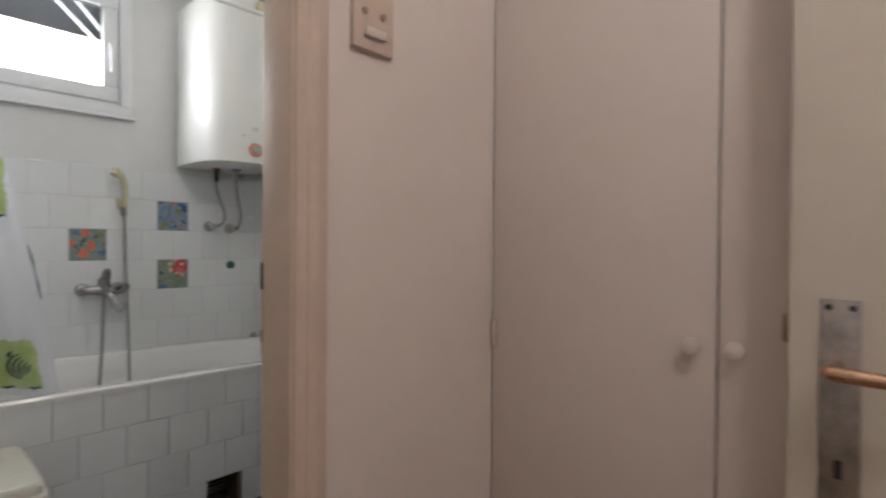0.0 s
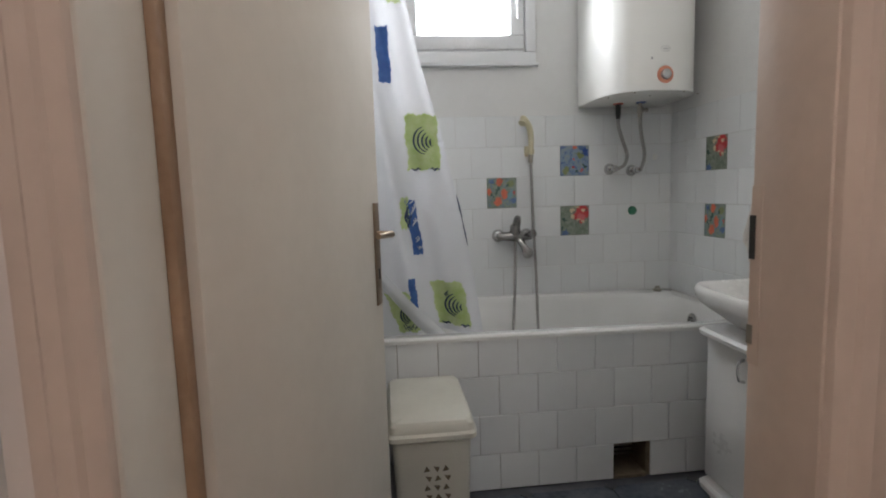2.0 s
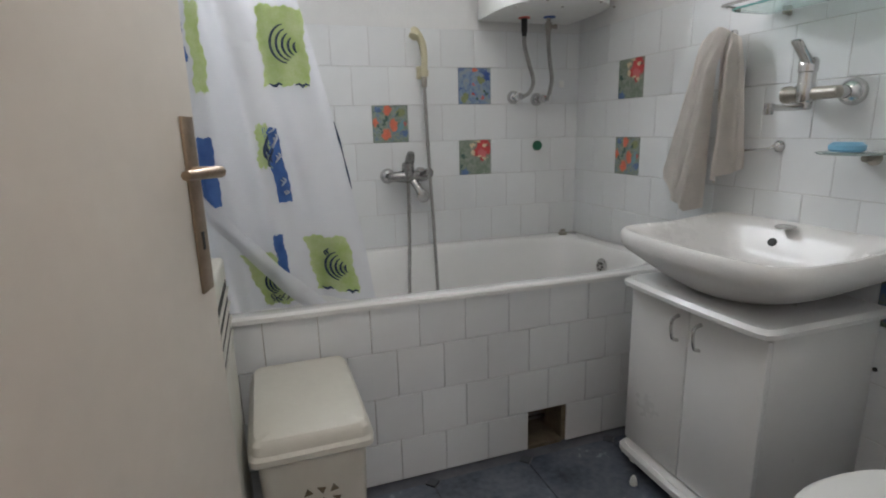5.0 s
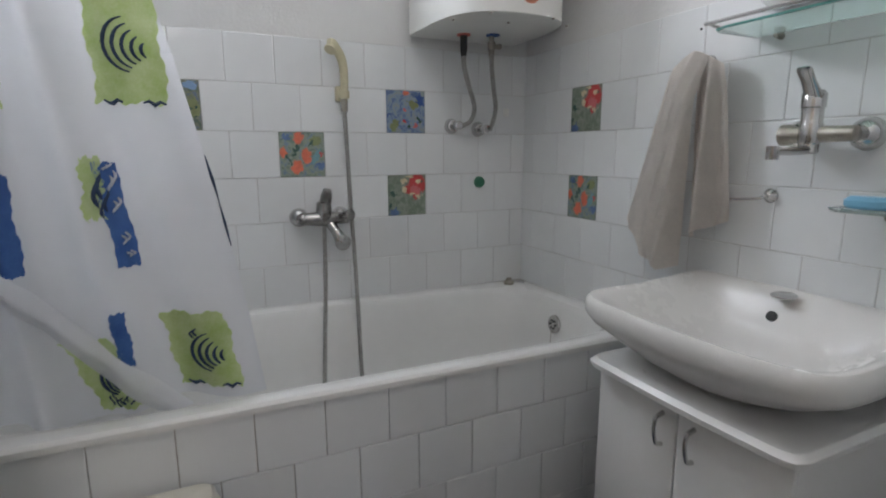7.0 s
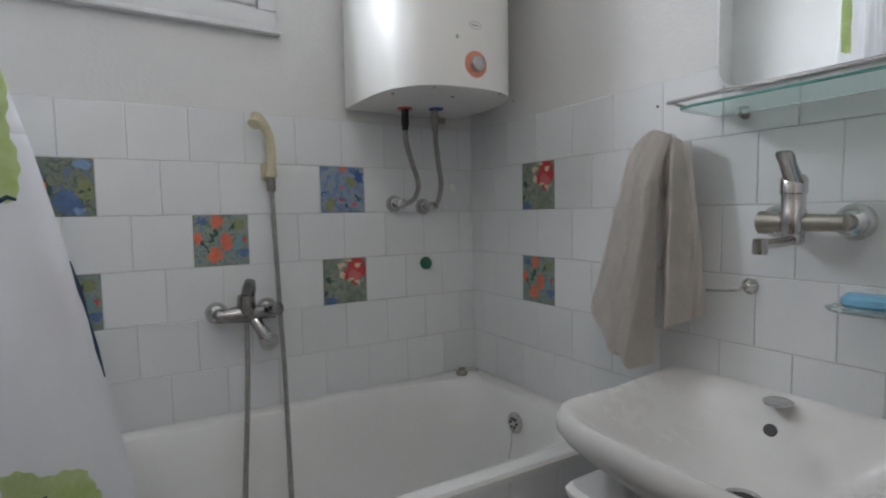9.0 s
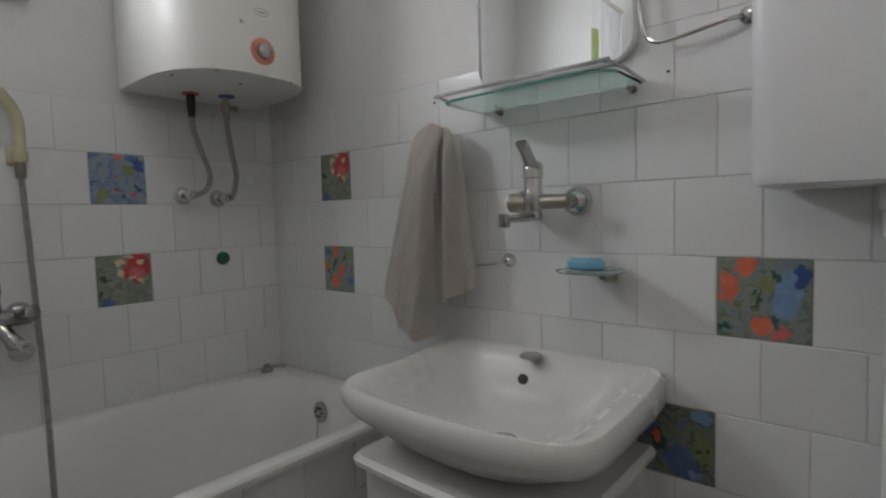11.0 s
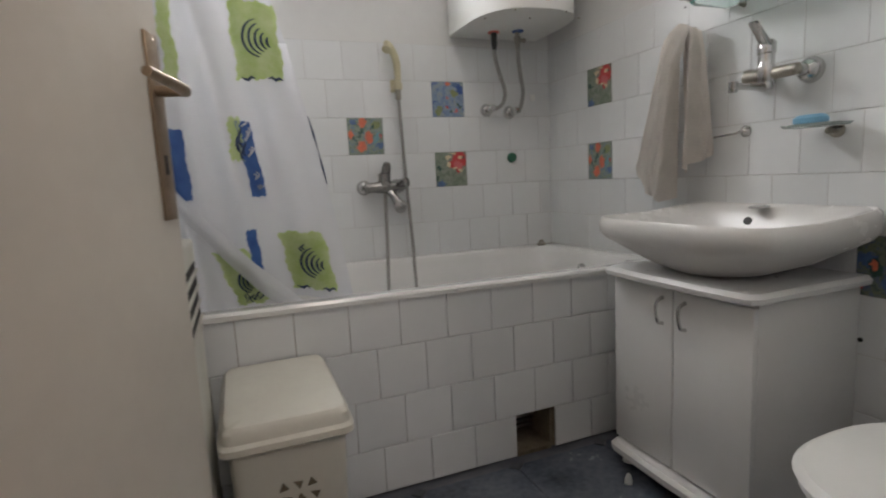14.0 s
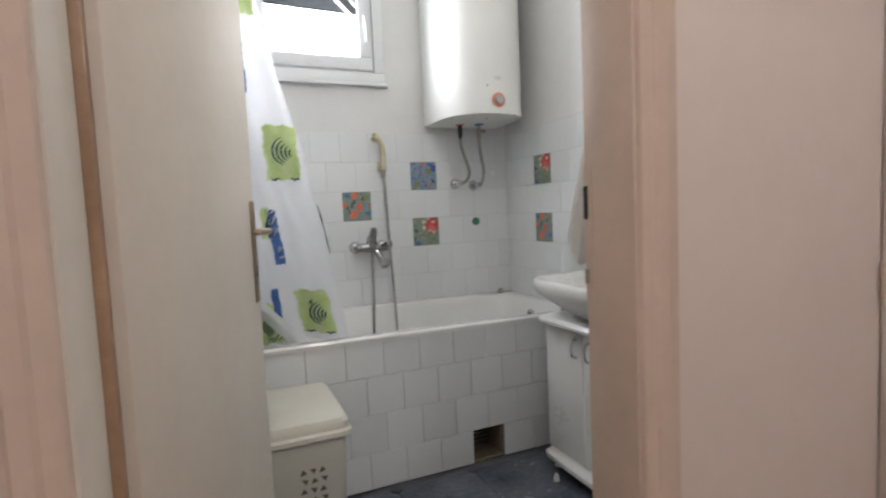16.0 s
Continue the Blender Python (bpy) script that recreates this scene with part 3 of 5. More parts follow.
part("hole_grate", bm, M["dull"], apron, "dim metal grate inside", smooth=False)


# ---- water heater ----
def heater():
    x0, x1, yc, yf, z0, z1 = -0.510, -0.075, -0.17, -0.447, 1.528, 2.36
    t = thing("water_heater", (-0.31, -0.2, z0), "white enamelled electric water heater with rounded front, hung on the wall", "water heater")
    cx = (x0 + x1) / 2

    def ring(z, inset=0.0):
        pts = [Vector((x0 + inset, -0.02, z)), Vector((x0 + inset, yc + inset, z))]
        for k in range(1, 40):
            u = -math.cos(math.pi * k / 40)
            pts.append(Vector((cx + u * ((x1 - x0) / 2 - inset), yc + inset - (yc - yf) * max(0.0, 1 - abs(u) ** 2.7) ** (1 / 2.7), z)))
        return pts + [Vector((x1 - inset, yc + inset, z)), Vector((x1 - inset, -0.02, z))]
    part("tank", loft(bmesh.new(), [ring(z0, 0.006), ring(z0 + 0.004), ring(z1 - 0.02), ring(z1, 0.02)]), M["heater"], t)
    for z in (1.60, 2.15):
        part("bracket", boxed((cx - 0.15, -0.02, z), (cx + 0.15, 0.0, z + 0.04)), M["dull"], t, "steel wall bracket")
    kx, kz = -0.289, 1.596
    ky = yf + 0.0015
    bm = bmesh.new()
    turned(bm, [(0.036, -0.003), (0.036, 0.003), (0.030, 0.005), (0, 0.0055)], (kx, ky, kz), (0, -1, 0))
    k = part("thermostat_dial", bm, M["orange"], t, "orange temperature ring")
    bm = bmesh.new()
    turned(bm, [(0.022, 0.004), (0.020, 0.018), (0.016, 0.021), (0, 0.0215)], (kx, ky, kz), (0, -1, 0))
    part("knob", bm, M["brushed"], k, "grey thermostat knob")
    bm = bmesh.new()
    turned(bm, [(0.034, -0.004), (0.034, 0.008), (0.026, 0.014), (0, 0.015)], (-0.262, ky, 2.315), (0, -1, 0))
    part("cap", bm, M["yellowed"], t, "yellowed round cap")
    bm = bmesh.new()
    for i in range(9):
        box(bm, (kx - 0.062 + i * 0.0125, ky - 0.0014 + 0.002 * abs(i - 4) / 4, kz + 0.062), (kx - 0.053 + i * 0.0125, ky + 0.004, kz + 0.073))
    part("lettering", bm, M["grey"], t, "line of grey unreadable lettering", smooth=False)
    bm = bmesh.new()
    line = [(kx + 0.020 * math.cos(a), ky - 0.001, kz + 0.105 + 0.010 * math.sin(a)) for a in np.linspace(0, 2 * math.pi, 20)]
    tube(bm, line, 0.0010, 5, 1, False)
    box(bm, (kx - 0.011, ky - 0.0015, kz + 0.103), (kx + 0.011, ky + 0.002, kz + 0.107))
    part("emblem", bm, M["grey"], t, "small grey oval emblem")
    for x, y in ((-0.475, -0.30), (-0.41, -0.42), (-0.20, -0.44), (-0.10, -0.38), (-0.30, -0.34)):
        bm = bmesh.new()
        turned(bm, [(0.005, 0.001), (0.005, -0.003), (0, -0.004)], (x, y, z0), (0, 0, 1), 10)
        part("screw", bm, M["dull"], t, "small rusty screw")
    bm = bmesh.new()
    turned(bm, [(0.024, 0), (0.024, -0.004), (0, -0.0045)], (-0.350, -0.130, z0), (0, 0, 1))
    part("hot_mark", bm, M["red"], t, "red ring at the hot outlet")
    bm = bmesh.new()
    turned(bm, [(0.024, 0), (0.024, -0.004), (0, -0.0045)], (-0.253, -0.165, z0), (0, 0, 1))
    part("cold_mark", bm, M["navy"], t, "dark blue ring at the cold inlet")
    for x, xv, zv, lab in ((-0.350, -0.339, 1.220, "hot"), (-0.253, -0.222, 1.210, "cold")):
        bm = bmesh.new()
        if lab == "hot":
            way = [(x, -0.130, 1.465), (x + 0.002, -0.130, 1.42), (x + 0.028, -0.118, 1.355), (x + 0.062, -0.098, 1.285), (x + 0.058, -0.078, 1.238), (xv + 0.022, -0.06, zv)]
        else:
            way = [(x, -0.160, 1.465), (x + 0.003, -0.155, 1.42), (x + 0.024, -0.135, 1.35), (x + 0.050, -0.108, 1.285), (x + 0.054, -0.080, 1.232), (xv + 0.022, -0.06, zv)]
        tube(bm, way, 0.0085, 10, 8)
        part("hose", bm, M["hose"], t, "braided steel water hose")
        bm = bmesh.new()
        if lab == "hot":
            turned(bm, [(0.0125, 0), (0.0125, -0.05), (0.010, -0.06), (0.010, -0.07)], (x, -0.130, z0 - 0.003), (0, 0, 1))
            part("fitting", bm, M["black"], t, "black hose fitting")
        else:
            turned(bm, [(0.009, 0), (0.009, -0.018), (0.014, -0.02), (0.014, -0.045), (0.010, -0.05), (0.010, -0.07)], (x, -0.157, z0 - 0.003), (0, 0, 1))
            turned(bm, [(0.008, 0), (0.008, 0.022), (0.010, 0.023), (0.010, 0.032), (0, 0.033)], (x + 0.005, -0.157, 1.492), (1, 0, 0), 14)
            part("safety_valve", bm, M["dull"], t, "brass safety valve")
    for xv, zv in ((-0.339, 1.220), (-0.222, 1.210)):
        v = thing("wall_valve", (xv, -0.005, zv), "chrome angle valve on the tiled wall, feeding the heater hose", "valve", "valves under the heater")
        bm = bmesh.new()
        turned(bm, [(0.029, 0), (0.029, 0.006), (0.020, 0.022), (0.013, 0.024)], (xv, -0.005, zv), (0, -1, 0))
        part("rosette", bm, M["chrome"], v)
        bm = bmesh.new()
        turned(bm, [(0.011, 0.02), (0.011, 0.055), (0.016, 0.056), (0.016, 0.072), (0.012, 0.076), (0, 0.077)], (xv, -0.005, zv), (0, -1, 0))
        tube(bm, [(xv, -0.06, zv), (xv + 0.03, -0.06, zv + 0.001)], 0.009, 10, 1, False)
        part("valve_body", bm, M["chrome"], v)


heater()


# ---- tub mixer and shower ----
def tub_mixer():
    x, z, y = -0.855, 0.902, -0.075
    t = thing("bath_mixer", (x, -0.005, z), "chrome wall-mounted bath mixer with a lever, water-stained", "mixer tap")
    for dx in (-0.072, 0.072):
        bm = bmesh.new()
        turned(bm, [(0.032, 0), (0.032, 0.008), (0.022, 0.026), (0.014, 0.030), (0.014, 0.06)], (x + dx, -0.005, z), (0, -1, 0))
        part("rosette", bm, M["chrome"], t, "round chrome wall rosette")
    bm = bmesh.new()
    turned(bm, [(0.016, -0.085), (0.021, -0.08), (0.021, -0.05), (0.024, -0.03), (0.026, 0.0), (0.024, 0.03), (0.021, 0.05), (0.021, 0.08), (0.016, 0.085)], (x, y, z), (1, 0, 0))
    turned(bm, [(0.024, -0.01), (0.026, 0.03), (0.024, 0.055), (0.015, 0.06)], (x, y - 0.005, z))
    part("mixer_body", bm, M["worn_chrome"], t)
    bm = bmesh.new()
    tube(bm, [(x + 0.006, y - 0.006, z + 0.055), (x + 0.008, y - 0.016, z + 0.078), (x + 0.010, y - 0.024, z + 0.098)], [0.020, 0.019, 0.014], 12)
    part("lever", bm, M["worn_chrome"], t, "chrome lever")
    bm = bmesh.new()
    turned(bm, [(0.012, 0), (0.012, 0.03), (0.019, 0.032), (0.020, 0.052), (0.012, 0.056), (0, 0.057)], (x + 0.055, y - 0.01, z + 0.008), (0.5, -1, 0.15), 18)
    part("diverter", bm, M["worn_chrome"], t, "chrome shower diverter knob")
    bm = bmesh.new()
    tube(bm, [(x + 0.015, y, z - 0.01), (x + 0.035, y - 0.02, z - 0.045), (x + 0.052, y - 0.020, z - 0.078)], [0.017, 0.017, 0.022], 14)
    turned(bm, [(0.026, -0.002), (0.028, 0.014), (0.020, 0.018), (0, 0.0185)], (x + 0.054, y - 0.020, z - 0.080), (0.05, -1, -0.2))
    part("spout", bm, M["chrome"], t, "short chrome spout with a round nozzle")
    s = thing("hand_shower", (-0.761, -0.02, 1.30), "yellowed plastic hand shower on a wall hook with a steel hose", "hand shower")
    bm = bmesh.new()
    tube(bm, [(-0.761, -0.040, 1.295), (-0.758, -0.040, 1.37), (-0.768, -0.050, 1.43), (-0.801, -0.075, 1.468), (-0.816, -0.088, 1.475)], [0.012, 0.0135, 0.015, 0.017, 0.010], 12)
    part("shower_handle", bm, M["yellowed"], s)
    bm = bmesh.new()
    turned(bm, [(0.012, 0), (0.018, 0.006), (0.019, 0.016), (0, 0.018)], (-0.808, -0.083, 1.460), (-0.45, -0.45, -0.8))
    part("spray_head", bm, M["yellowed"], s, "small yellowed spray head")
    bm = bmesh.new()
    box(bm, (-0.784, -0.03, 1.295), (-0.751, -0.003, 1.345), 0.005)
    turned(bm, [(0.018, -0.012), (0.019, 0.012)], (-0.761, -0.040, 1.315))
    part("wall_hook", bm, M["yellowed"], s, "yellowed plastic wall holder")
    bm = bmesh.new()
    turned(bm, [(0.012, 0.018), (0.012, -0.02), (0.009, -0.024)], (-0.761, -0.040, 1.283))
    part("hose_nut", bm, M["dull"], s, "worn metal hose nut")
    bm = bmesh.new()
    tube(bm, [(-0.761, -0.04, 1.27), (-0.757, -0.045, 1.10), (-0.756, -0.065, 0.90), (-0.757, -0.10, 0.70), (-0.775, -0.19, 0.42), (-0.80, -0.30, 0.222), (-0.865, -0.36, 0.212), (-0.925, -0.30, 0.235), (-0.895, -0.18, 0.45), (-0.868, -0.11, 0.66), (-0.857, -0.078, 0.80), (-0.855, -0.075, 0.885)], 0.0072, 10, 8)
    part("shower_hose", bm, M["hose"], s, "braided steel shower hose looping into the tub")
    bm = bmesh.new()
    turned(bm, [(0.023, 0), (0.023, 0.006), (0.019, 0.016), (0, 0.017)], (-0.215, -0.005, 1.005), (0, -1, 0))
    g = tagged(part("wall_cap", bm, M["green"]), "green plastic stopper in a tiled wall outlet", "stopper")
    g.name = "stopper"
    bm = boxed((-0.108, -0.012, 1.262), (-0.082, -0.004, 1.292), 0.004)
    tagged(part("adhesive_hook", bm, M["pvc"]), "small white stick-on hook on the wall tiles", "hook")


tub_mixer()


# ---- washbasin, cabinet, tap ----
def washbasin():
    cy, yb = -1.156, 0.296
    t = thing("washbasin", (-0.2, cy, 0.63), "white ceramic washbasin with wide rounded rim, standing on the white cabinet", "washbasin")

    def ring(k, z, dx=0.0, pw=6.5, front=0.454):
        """An outline flat at the wall, flaring to the front corners, with a bowed front."""
        out = []
        for p in oval(0, 0, 1, 1, 0, pw, 72):
            u, v = -p.x, p.y
            if u < 0:
                x, v = u * 0.225, math.copysign(abs(v) ** 0.35, v)
            else:
                x = u * (front - 0.225) * (1 - 0.10 * v * v)
            out.append(Vector((-0.225 - x * k + dx, cy + v * yb * k * (0.985 + 0.015 * u), z + 0.012 * (1 - p.x * -1) * 0)))
        return out
    rings = [ring(0.32, 0.640, -0.03, 2.4), ring(0.50, 0.650, -0.012, 2.5), ring(0.70, 0.671, -0.004, 2.9), ring(0.865, 0.698, -0.002, 3.8), ring(0.96, 0.716, 0, 5.5), ring(0.993, 0.733), ring(1.0, 0.750), ring(0.992, 0.765),
             ring(0.965, 0.774), ring(0.93, 0.773, 0, 6), ring(0.89, 0.767, 0, 5), ring(0.80, 0.745, 0.0, 3.8), ring(0.66, 0.712, 0.012, 3.0), ring(0.50, 0.680, 0.02, 2.6), ring(0.34, 0.662, 0.01, 2.3), ring(0.14, 0.655, -0.0, 2.2)]
    for r in rings:
        for p in r:
            p.x = min(p.x, -0.004)
            p.z += (0.020 * max(0.0, 1 + p.x / 0.2) if p.z > 0.74 else 0) + 0.013 * min(1.0, max(0.0, (p.z - 0.66) / 0.06))
    part("bowl", loft(bmesh.new(), rings), M["ceramic"], t)
    bm = bmesh.new()
    turned(bm, [(0.032, 0), (0.032, 0.003), (0.024, 0.004), (0.022, 0.0), (0, 0.0)], (-0.205, cy, 0.6565))
    d = part("drain", bm, M["chrome"], t, "chrome drain ring")
    bm = bmesh.new()
    turned(bm, [(0.019, 0.0005), (0.019, 0.002), (0, 0.002)], (-0.205, cy, 0.6565))
    part("drain_hole", bm, M["dark"], d)
    bm = bmesh.new()
    turned(bm, [(0.0115, 0), (0.0115, 0.006), (0.009, 0.0062), (0, 0.0062)], (-0.122, cy - 0.004, 0.765), (-0.85, 0, 0.5))
    part("overflow", bm, M["black"], t, "dark overflow hole")
    bm = bmesh.new()
    turned(bm, [(0.027, 0), (0.027, 0.003), (0.024, 0.0045), (0, 0.005)], (-0.052, cy + 0.018, 0.7975), (-0.05, 0, 1))
    part("tap_hole_cover", bm, M["chrome"], t, "flat chrome cover over the unused tap hole")


washbasin()


def cabinet():
    x0, y1, y0 = -0.362, -0.920, -1.382
    t = thing("vanity_cabinet", (-0.18, -1.14, 0), "white melamine washbasin cabinet with two doors on a wide plinth board", "cabinet")
    part("body", boxed((x0, y0, 0.085), (-0.006, y1, 0.609), 0.002), M["melamine"], t)
    for ya, yb, hy in ((-1.146, y1 + 0.001, -1.112), (y0 - 0.001, -1.150, -1.190)):
        d = part("door", boxed((x0 - 0.017, ya, 0.092), (x0 - 0.001, yb, 0.600), 0.003), M["melamine"], t, "plain white door")
        bm = bmesh.new()
        tube(bm, [(x0 - 0.017, hy, 0.575), (x0 - 0.036, hy + 0.002, 0.565), (x0 - 0.042, hy, 0.540), (x0 - 0.036, hy - 0.002, 0.510), (x0 - 0.017, hy, 0.502)], [0.0055, 0.0045, 0.004, 0.0045, 0.0055], 8)
        part("handle", bm, M["chrome"], d, "small bowed chrome handle")

    def outline(k, z):
        pts = []
        a, b = -0.416 - k, (y1 + 0.014 + k, y0 - 0.024 - k)
        pts = [(-0.006, b[0]), (a + 0.03, b[0]), (a + 0.009, b[0] - 0.009), (a, b[0] - 0.03)]
        pts += [(a - 0.006 * math.sin(math.pi * i / 8), b[0] - 0.03 + (b[1] - b[0] + 0.06) * i / 8) for i in range(1, 8)]
        pts += [(a, b[1] + 0.03), (a + 0.009, b[1] + 0.009), (a + 0.03, b[1]), (-0.006, b[1])]
        return [Vector((x, y, z)) for x, y in pts]
    part("worktop", loft(bmesh.new(), [outline(-0.012, 0.610), outline(0.0, 0.616), outline(0.002, 0.628), outline(-0.008, 0.638)]), M["melamine"], t, "white worktop with rounded edges")
    part("plinth_board", loft(bmesh.new(), [outline(-0.020, 0.048), outline(-0.008, 0.055), outline(-0.007, 0.073), outline(-0.017, 0.084)]), M["melamine"], t, "wide white base board with rounded edge")
    for x in (-0.345, -0.05):
        for y in (-0.94, -1.34):
            bm = bmesh.new()
            turned(bm, [(0.018, 0), (0.02, 0.004), (0.014, 0.012), (0.014, 0.052)], (x, y, 0.0))
            part("leg", bm, M["pvc"], t, "short white foot")


cabinet()


def basin_tap():
    y, z = -1.172, 1.156
    t = thing("basin_mixer", (-0.005, y, z), "chrome wall-mounted washbasin mixer with a raised lever", "mixer tap")
    for dy in (-0.068, 0.062):
        bm = bmesh.new()
        turned(bm, [(0.033, 0), (0.034, 0.006), (0.031, 0.018), (0.024, 0.030), (0.016, 0.036), (0.015, 0.066)], (-0.005, y + dy, z), (-1, 0, 0))
        part("rosette", bm, M["chrome"], t, "domed chrome wall rosette")
    bm = bmesh.new()
    turned(bm, [(0.010, -0.084), (0.0155, -0.080), (0.016, -0.04), (0.017, 0.0), (0.0175, 0.035), (0.0225, 0.048), (0.0225, 0.062), (0.014, 0.068), (0, 0.069)], (-0.078, y, z), (0, 1, 0))
    part("mixer_body", bm, M["dull"], t, "horizontal body with water stains")
    bm = bmesh.new()
    turned(bm, [(0.018, -0.022), (0.021, -0.018), (0.022, 0.020), (0.020, 0.024), (0.020, 0.052), (0.0225, 0.054), (0.0225, 0.080), (0.017, 0.088), (0, 0.089)], (-0.084, y + 0.002, z))
    part("cartridge", bm, M["chrome"], t, "upright chrome cartridge housing")
    rings = []
    for q, wide, thick in ((0.0, 0.019, 0.011), (0.25, 0.017, 0.008), (0.6, 0.015, 0.006), (0.92, 0.016, 0.005), (1.0, 0.012, 0.002)):
        c = Vector((-0.088, y - 0.001, z + 0.072)).lerp(Vector((-0.158, y - 0.014, z + 0.126)), q)
        up, side = Vector((0.61, 0, 0.79)), Vector((0, 1, 0))
        rings.append([c + side * (wide * math.cos(g)) + up * (thick * math.sin(g)) for g in np.linspace(0, 2 * math.pi, 13)[:-1]])
    part("lever", loft(bmesh.new(), rings), M["chrome"], t, "flat raised chrome lever")
    bm = bmesh.new()
    turned(bm, [(0.019, 0), (0.019, -0.026), (0.014, -0.030), (0, -0.030)], (-0.084, y + 0.002, z - 0.010))
    tube(bm, [(-0.084, y, z - 0.030), (-0.130, y - 0.004, z - 0.034), (-0.215, y - 0.010, z - 0.034)], [0.010, 0.009, 0.008], 12)
    turned(bm, [(0.0115, 0.012), (0.012, -0.012), (0.010, -0.015), (0, -0.015)], (-0.220, y - 0.011, z - 0.036))
    part("spout", bm, M["chrome"], t, "thin chrome swivel spout")


basin_tap()


# ---- shelf, mirror, towel, soap dish, rings ----
def mirror():
    y0, y1, z0, z1, r = -1.374, -0.982, 1.437, 2.05, 0.05
    t = thing("wall_mirror", (-0.01, -1.16, z0), "white-edged wall mirror with rounded corners above the glass shelf", "mirror")

    def ring(x, k):
        out = []
        for cy, cz, a0 in ((y1 - r, z1 - r, 0), (y0 + r, z1 - r, 90), (y0 + r, z0 + r, 180), (y1 - r, z0 + r, 270)):
            for i in range(9):
                a = radians(a0 + i * 11.25)
                out.append(Vector((x, cy + (r - k) * math.cos(a), cz + (r - k) * math.sin(a))))
        return out
    part("backing", loft(bmesh.new(), [ring(-0.001, 0.0), ring(-0.021, 0.0), ring(-0.024, 0.003)]), M["winframe"], t, "white mirror edge")
    part("mirror_glass", loft(bmesh.new(), [ring(-0.0245, 0.004), ring(-0.0265, 0.005)]), mirror_mat, t, "silvered glass", smooth=False)


mirror()


def shelf():
    t = thing("glass_shelf", (-0.07, -1.14, 1.385), "greenish glass bathroom shelf with a thin chrome rail under the mirror", "shelf")
    y0, y1, z = -1.382, -0.978, 1.386

    def outline(zz):
        pts = [(-0.012, y1), (-0.135, y1), (-0.160, y1 - 0.012), (-0.172, y1 - 0.04)]
        pts += [(-0.172, y0 + 0.04), (-0.160, y0 + 0.012), (-0.135, y0), (-0.012, y0)]
        return [Vector((x, y, zz)) for x, y in pts]
    part("glass_plate", loft(bmesh.new(), [outline(z), outline(z + 0.006)]), shelf_glass, t, "pale green glass", smooth=False)
    bm = bmesh.new()
    tube(bm, [p + Vector((-0.0012, 0, 0.003)) for p in outline(z)[1:-1]], 0.0026, 6, 1, False)
    part("glass_edge", bm, shelf_edge, t, "green cut edge of the glass")
    bm = bmesh.new()
    tube(bm, [(-0.012, y1 + 0.004, z + 0.006), (-0.13, y1 + 0.004, z + 0.013), (-0.176, y1 - 0.006, z + 0.015), (-0.184, y1 - 0.03, z + 0.015), (-0.184, y0 + 0.03, z + 0.015), (-0.176, y0 + 0.006, z + 0.015), (-0.13, y0 - 0.004, z + 0.013), (-0.012, y0 - 0.004, z + 0.006)], 0.004, 8, 6)
    part("rail", bm, M["chrome"], t, "thin chrome rail")
    for y in (y1 - 0.06, y0 + 0.02):
        bm = bmesh.new()
        turned(bm, [(0.008, 0), (0.008, 0.012), (0.005, 0.02), (0.005, 0.03), (0, 0.031)], (0.0 if y > -1.3 else -0.001, y, z - 0.006), (-1, 0, 0))
        part("bracket", bm, M["dull"], t, "small metal bracket")


shelf()


def towel():
    t = thing("towel", (-0.06, -0.86, 1.35), "beige cotton towel hanging in folds from a hook on the tiles", "towel")
    zt = 1.372

    def hang(yl0, yl1, yr0, yr1, lows, x_out, folds, phase):
        """A layer of cloth from a pinched top to a flared, uneven hem."""
        def f(u, v):
            s = v ** 0.8
            yy = (yl0 + (yl1 - yl0) * s) * (1 - u) + (yr0 + (yr1 - yr0) * s) * u
            low = float(np.interp(u, np.linspace(0, 1, len(lows)), lows))
            fold = math.sin(u * folds + phase + 0.7 * v) * (0.009 + 0.019 * s) + math.sin(u * folds * 2.3 + phase + 2 * v) * (0.003 + 0.007 * s) + 0.0012 * math.sin(31 * u + 23 * v + phase) * s
            top = zt - 0.034 * (abs(yl0 + (yr0 - yl0) * u + 0.862) / 0.07) ** 1.3
            out = -0.072 + (x_out + 0.072) * min(1.0, 5 * v)
            return Vector((out - 0.028 * s + fold * min(1.0, 0.3 + 4 * v), yy, top - v * (top - low)))
        bm = grid(bmesh.new(), 44, 44, f)
        bmesh.ops.solidify(bm, geom=bm.faces[:], thickness=0.005)
        return bm
    part("rear_layer", hang(-0.798, -0.668, -0.880, -0.860, [0.925, 0.890, 0.846, 0.830, 0.875], -0.074, 5.0, 1.0), M["towel"], t, "rear layer with a hanging corner")
    part("front_fold", hang(-0.850, -0.800, -0.905, -0.888, [0.895, 0.845, 0.812, 0.825], -0.110, 4.2, 2.6), M["towel"], t, "long front fold")
    part("side_fold", hang(-0.868, -0.885, -0.946, -0.998, [0.90, 0.905, 0.925, 0.94, 0.955], -0.070, 7.5, 0.4), M["towel"], t, "wide side fold")
    h = thing("towel_hook", (-0.005, -0.86, 1.36), "small chrome hook on the tiled wall", "hook")
    bm = bmesh.new()
    turned(bm, [(0.014, 0), (0.014, 0.006), (0.005, 0.01), (0.005, 0.05), (0.008, 0.052), (0.008, 0.06), (0, 0.062)], (-0.005, -0.86, 1.352), (-1, 0, 0.15))
    part("hook_body", bm, M["chrome"], h)


towel()


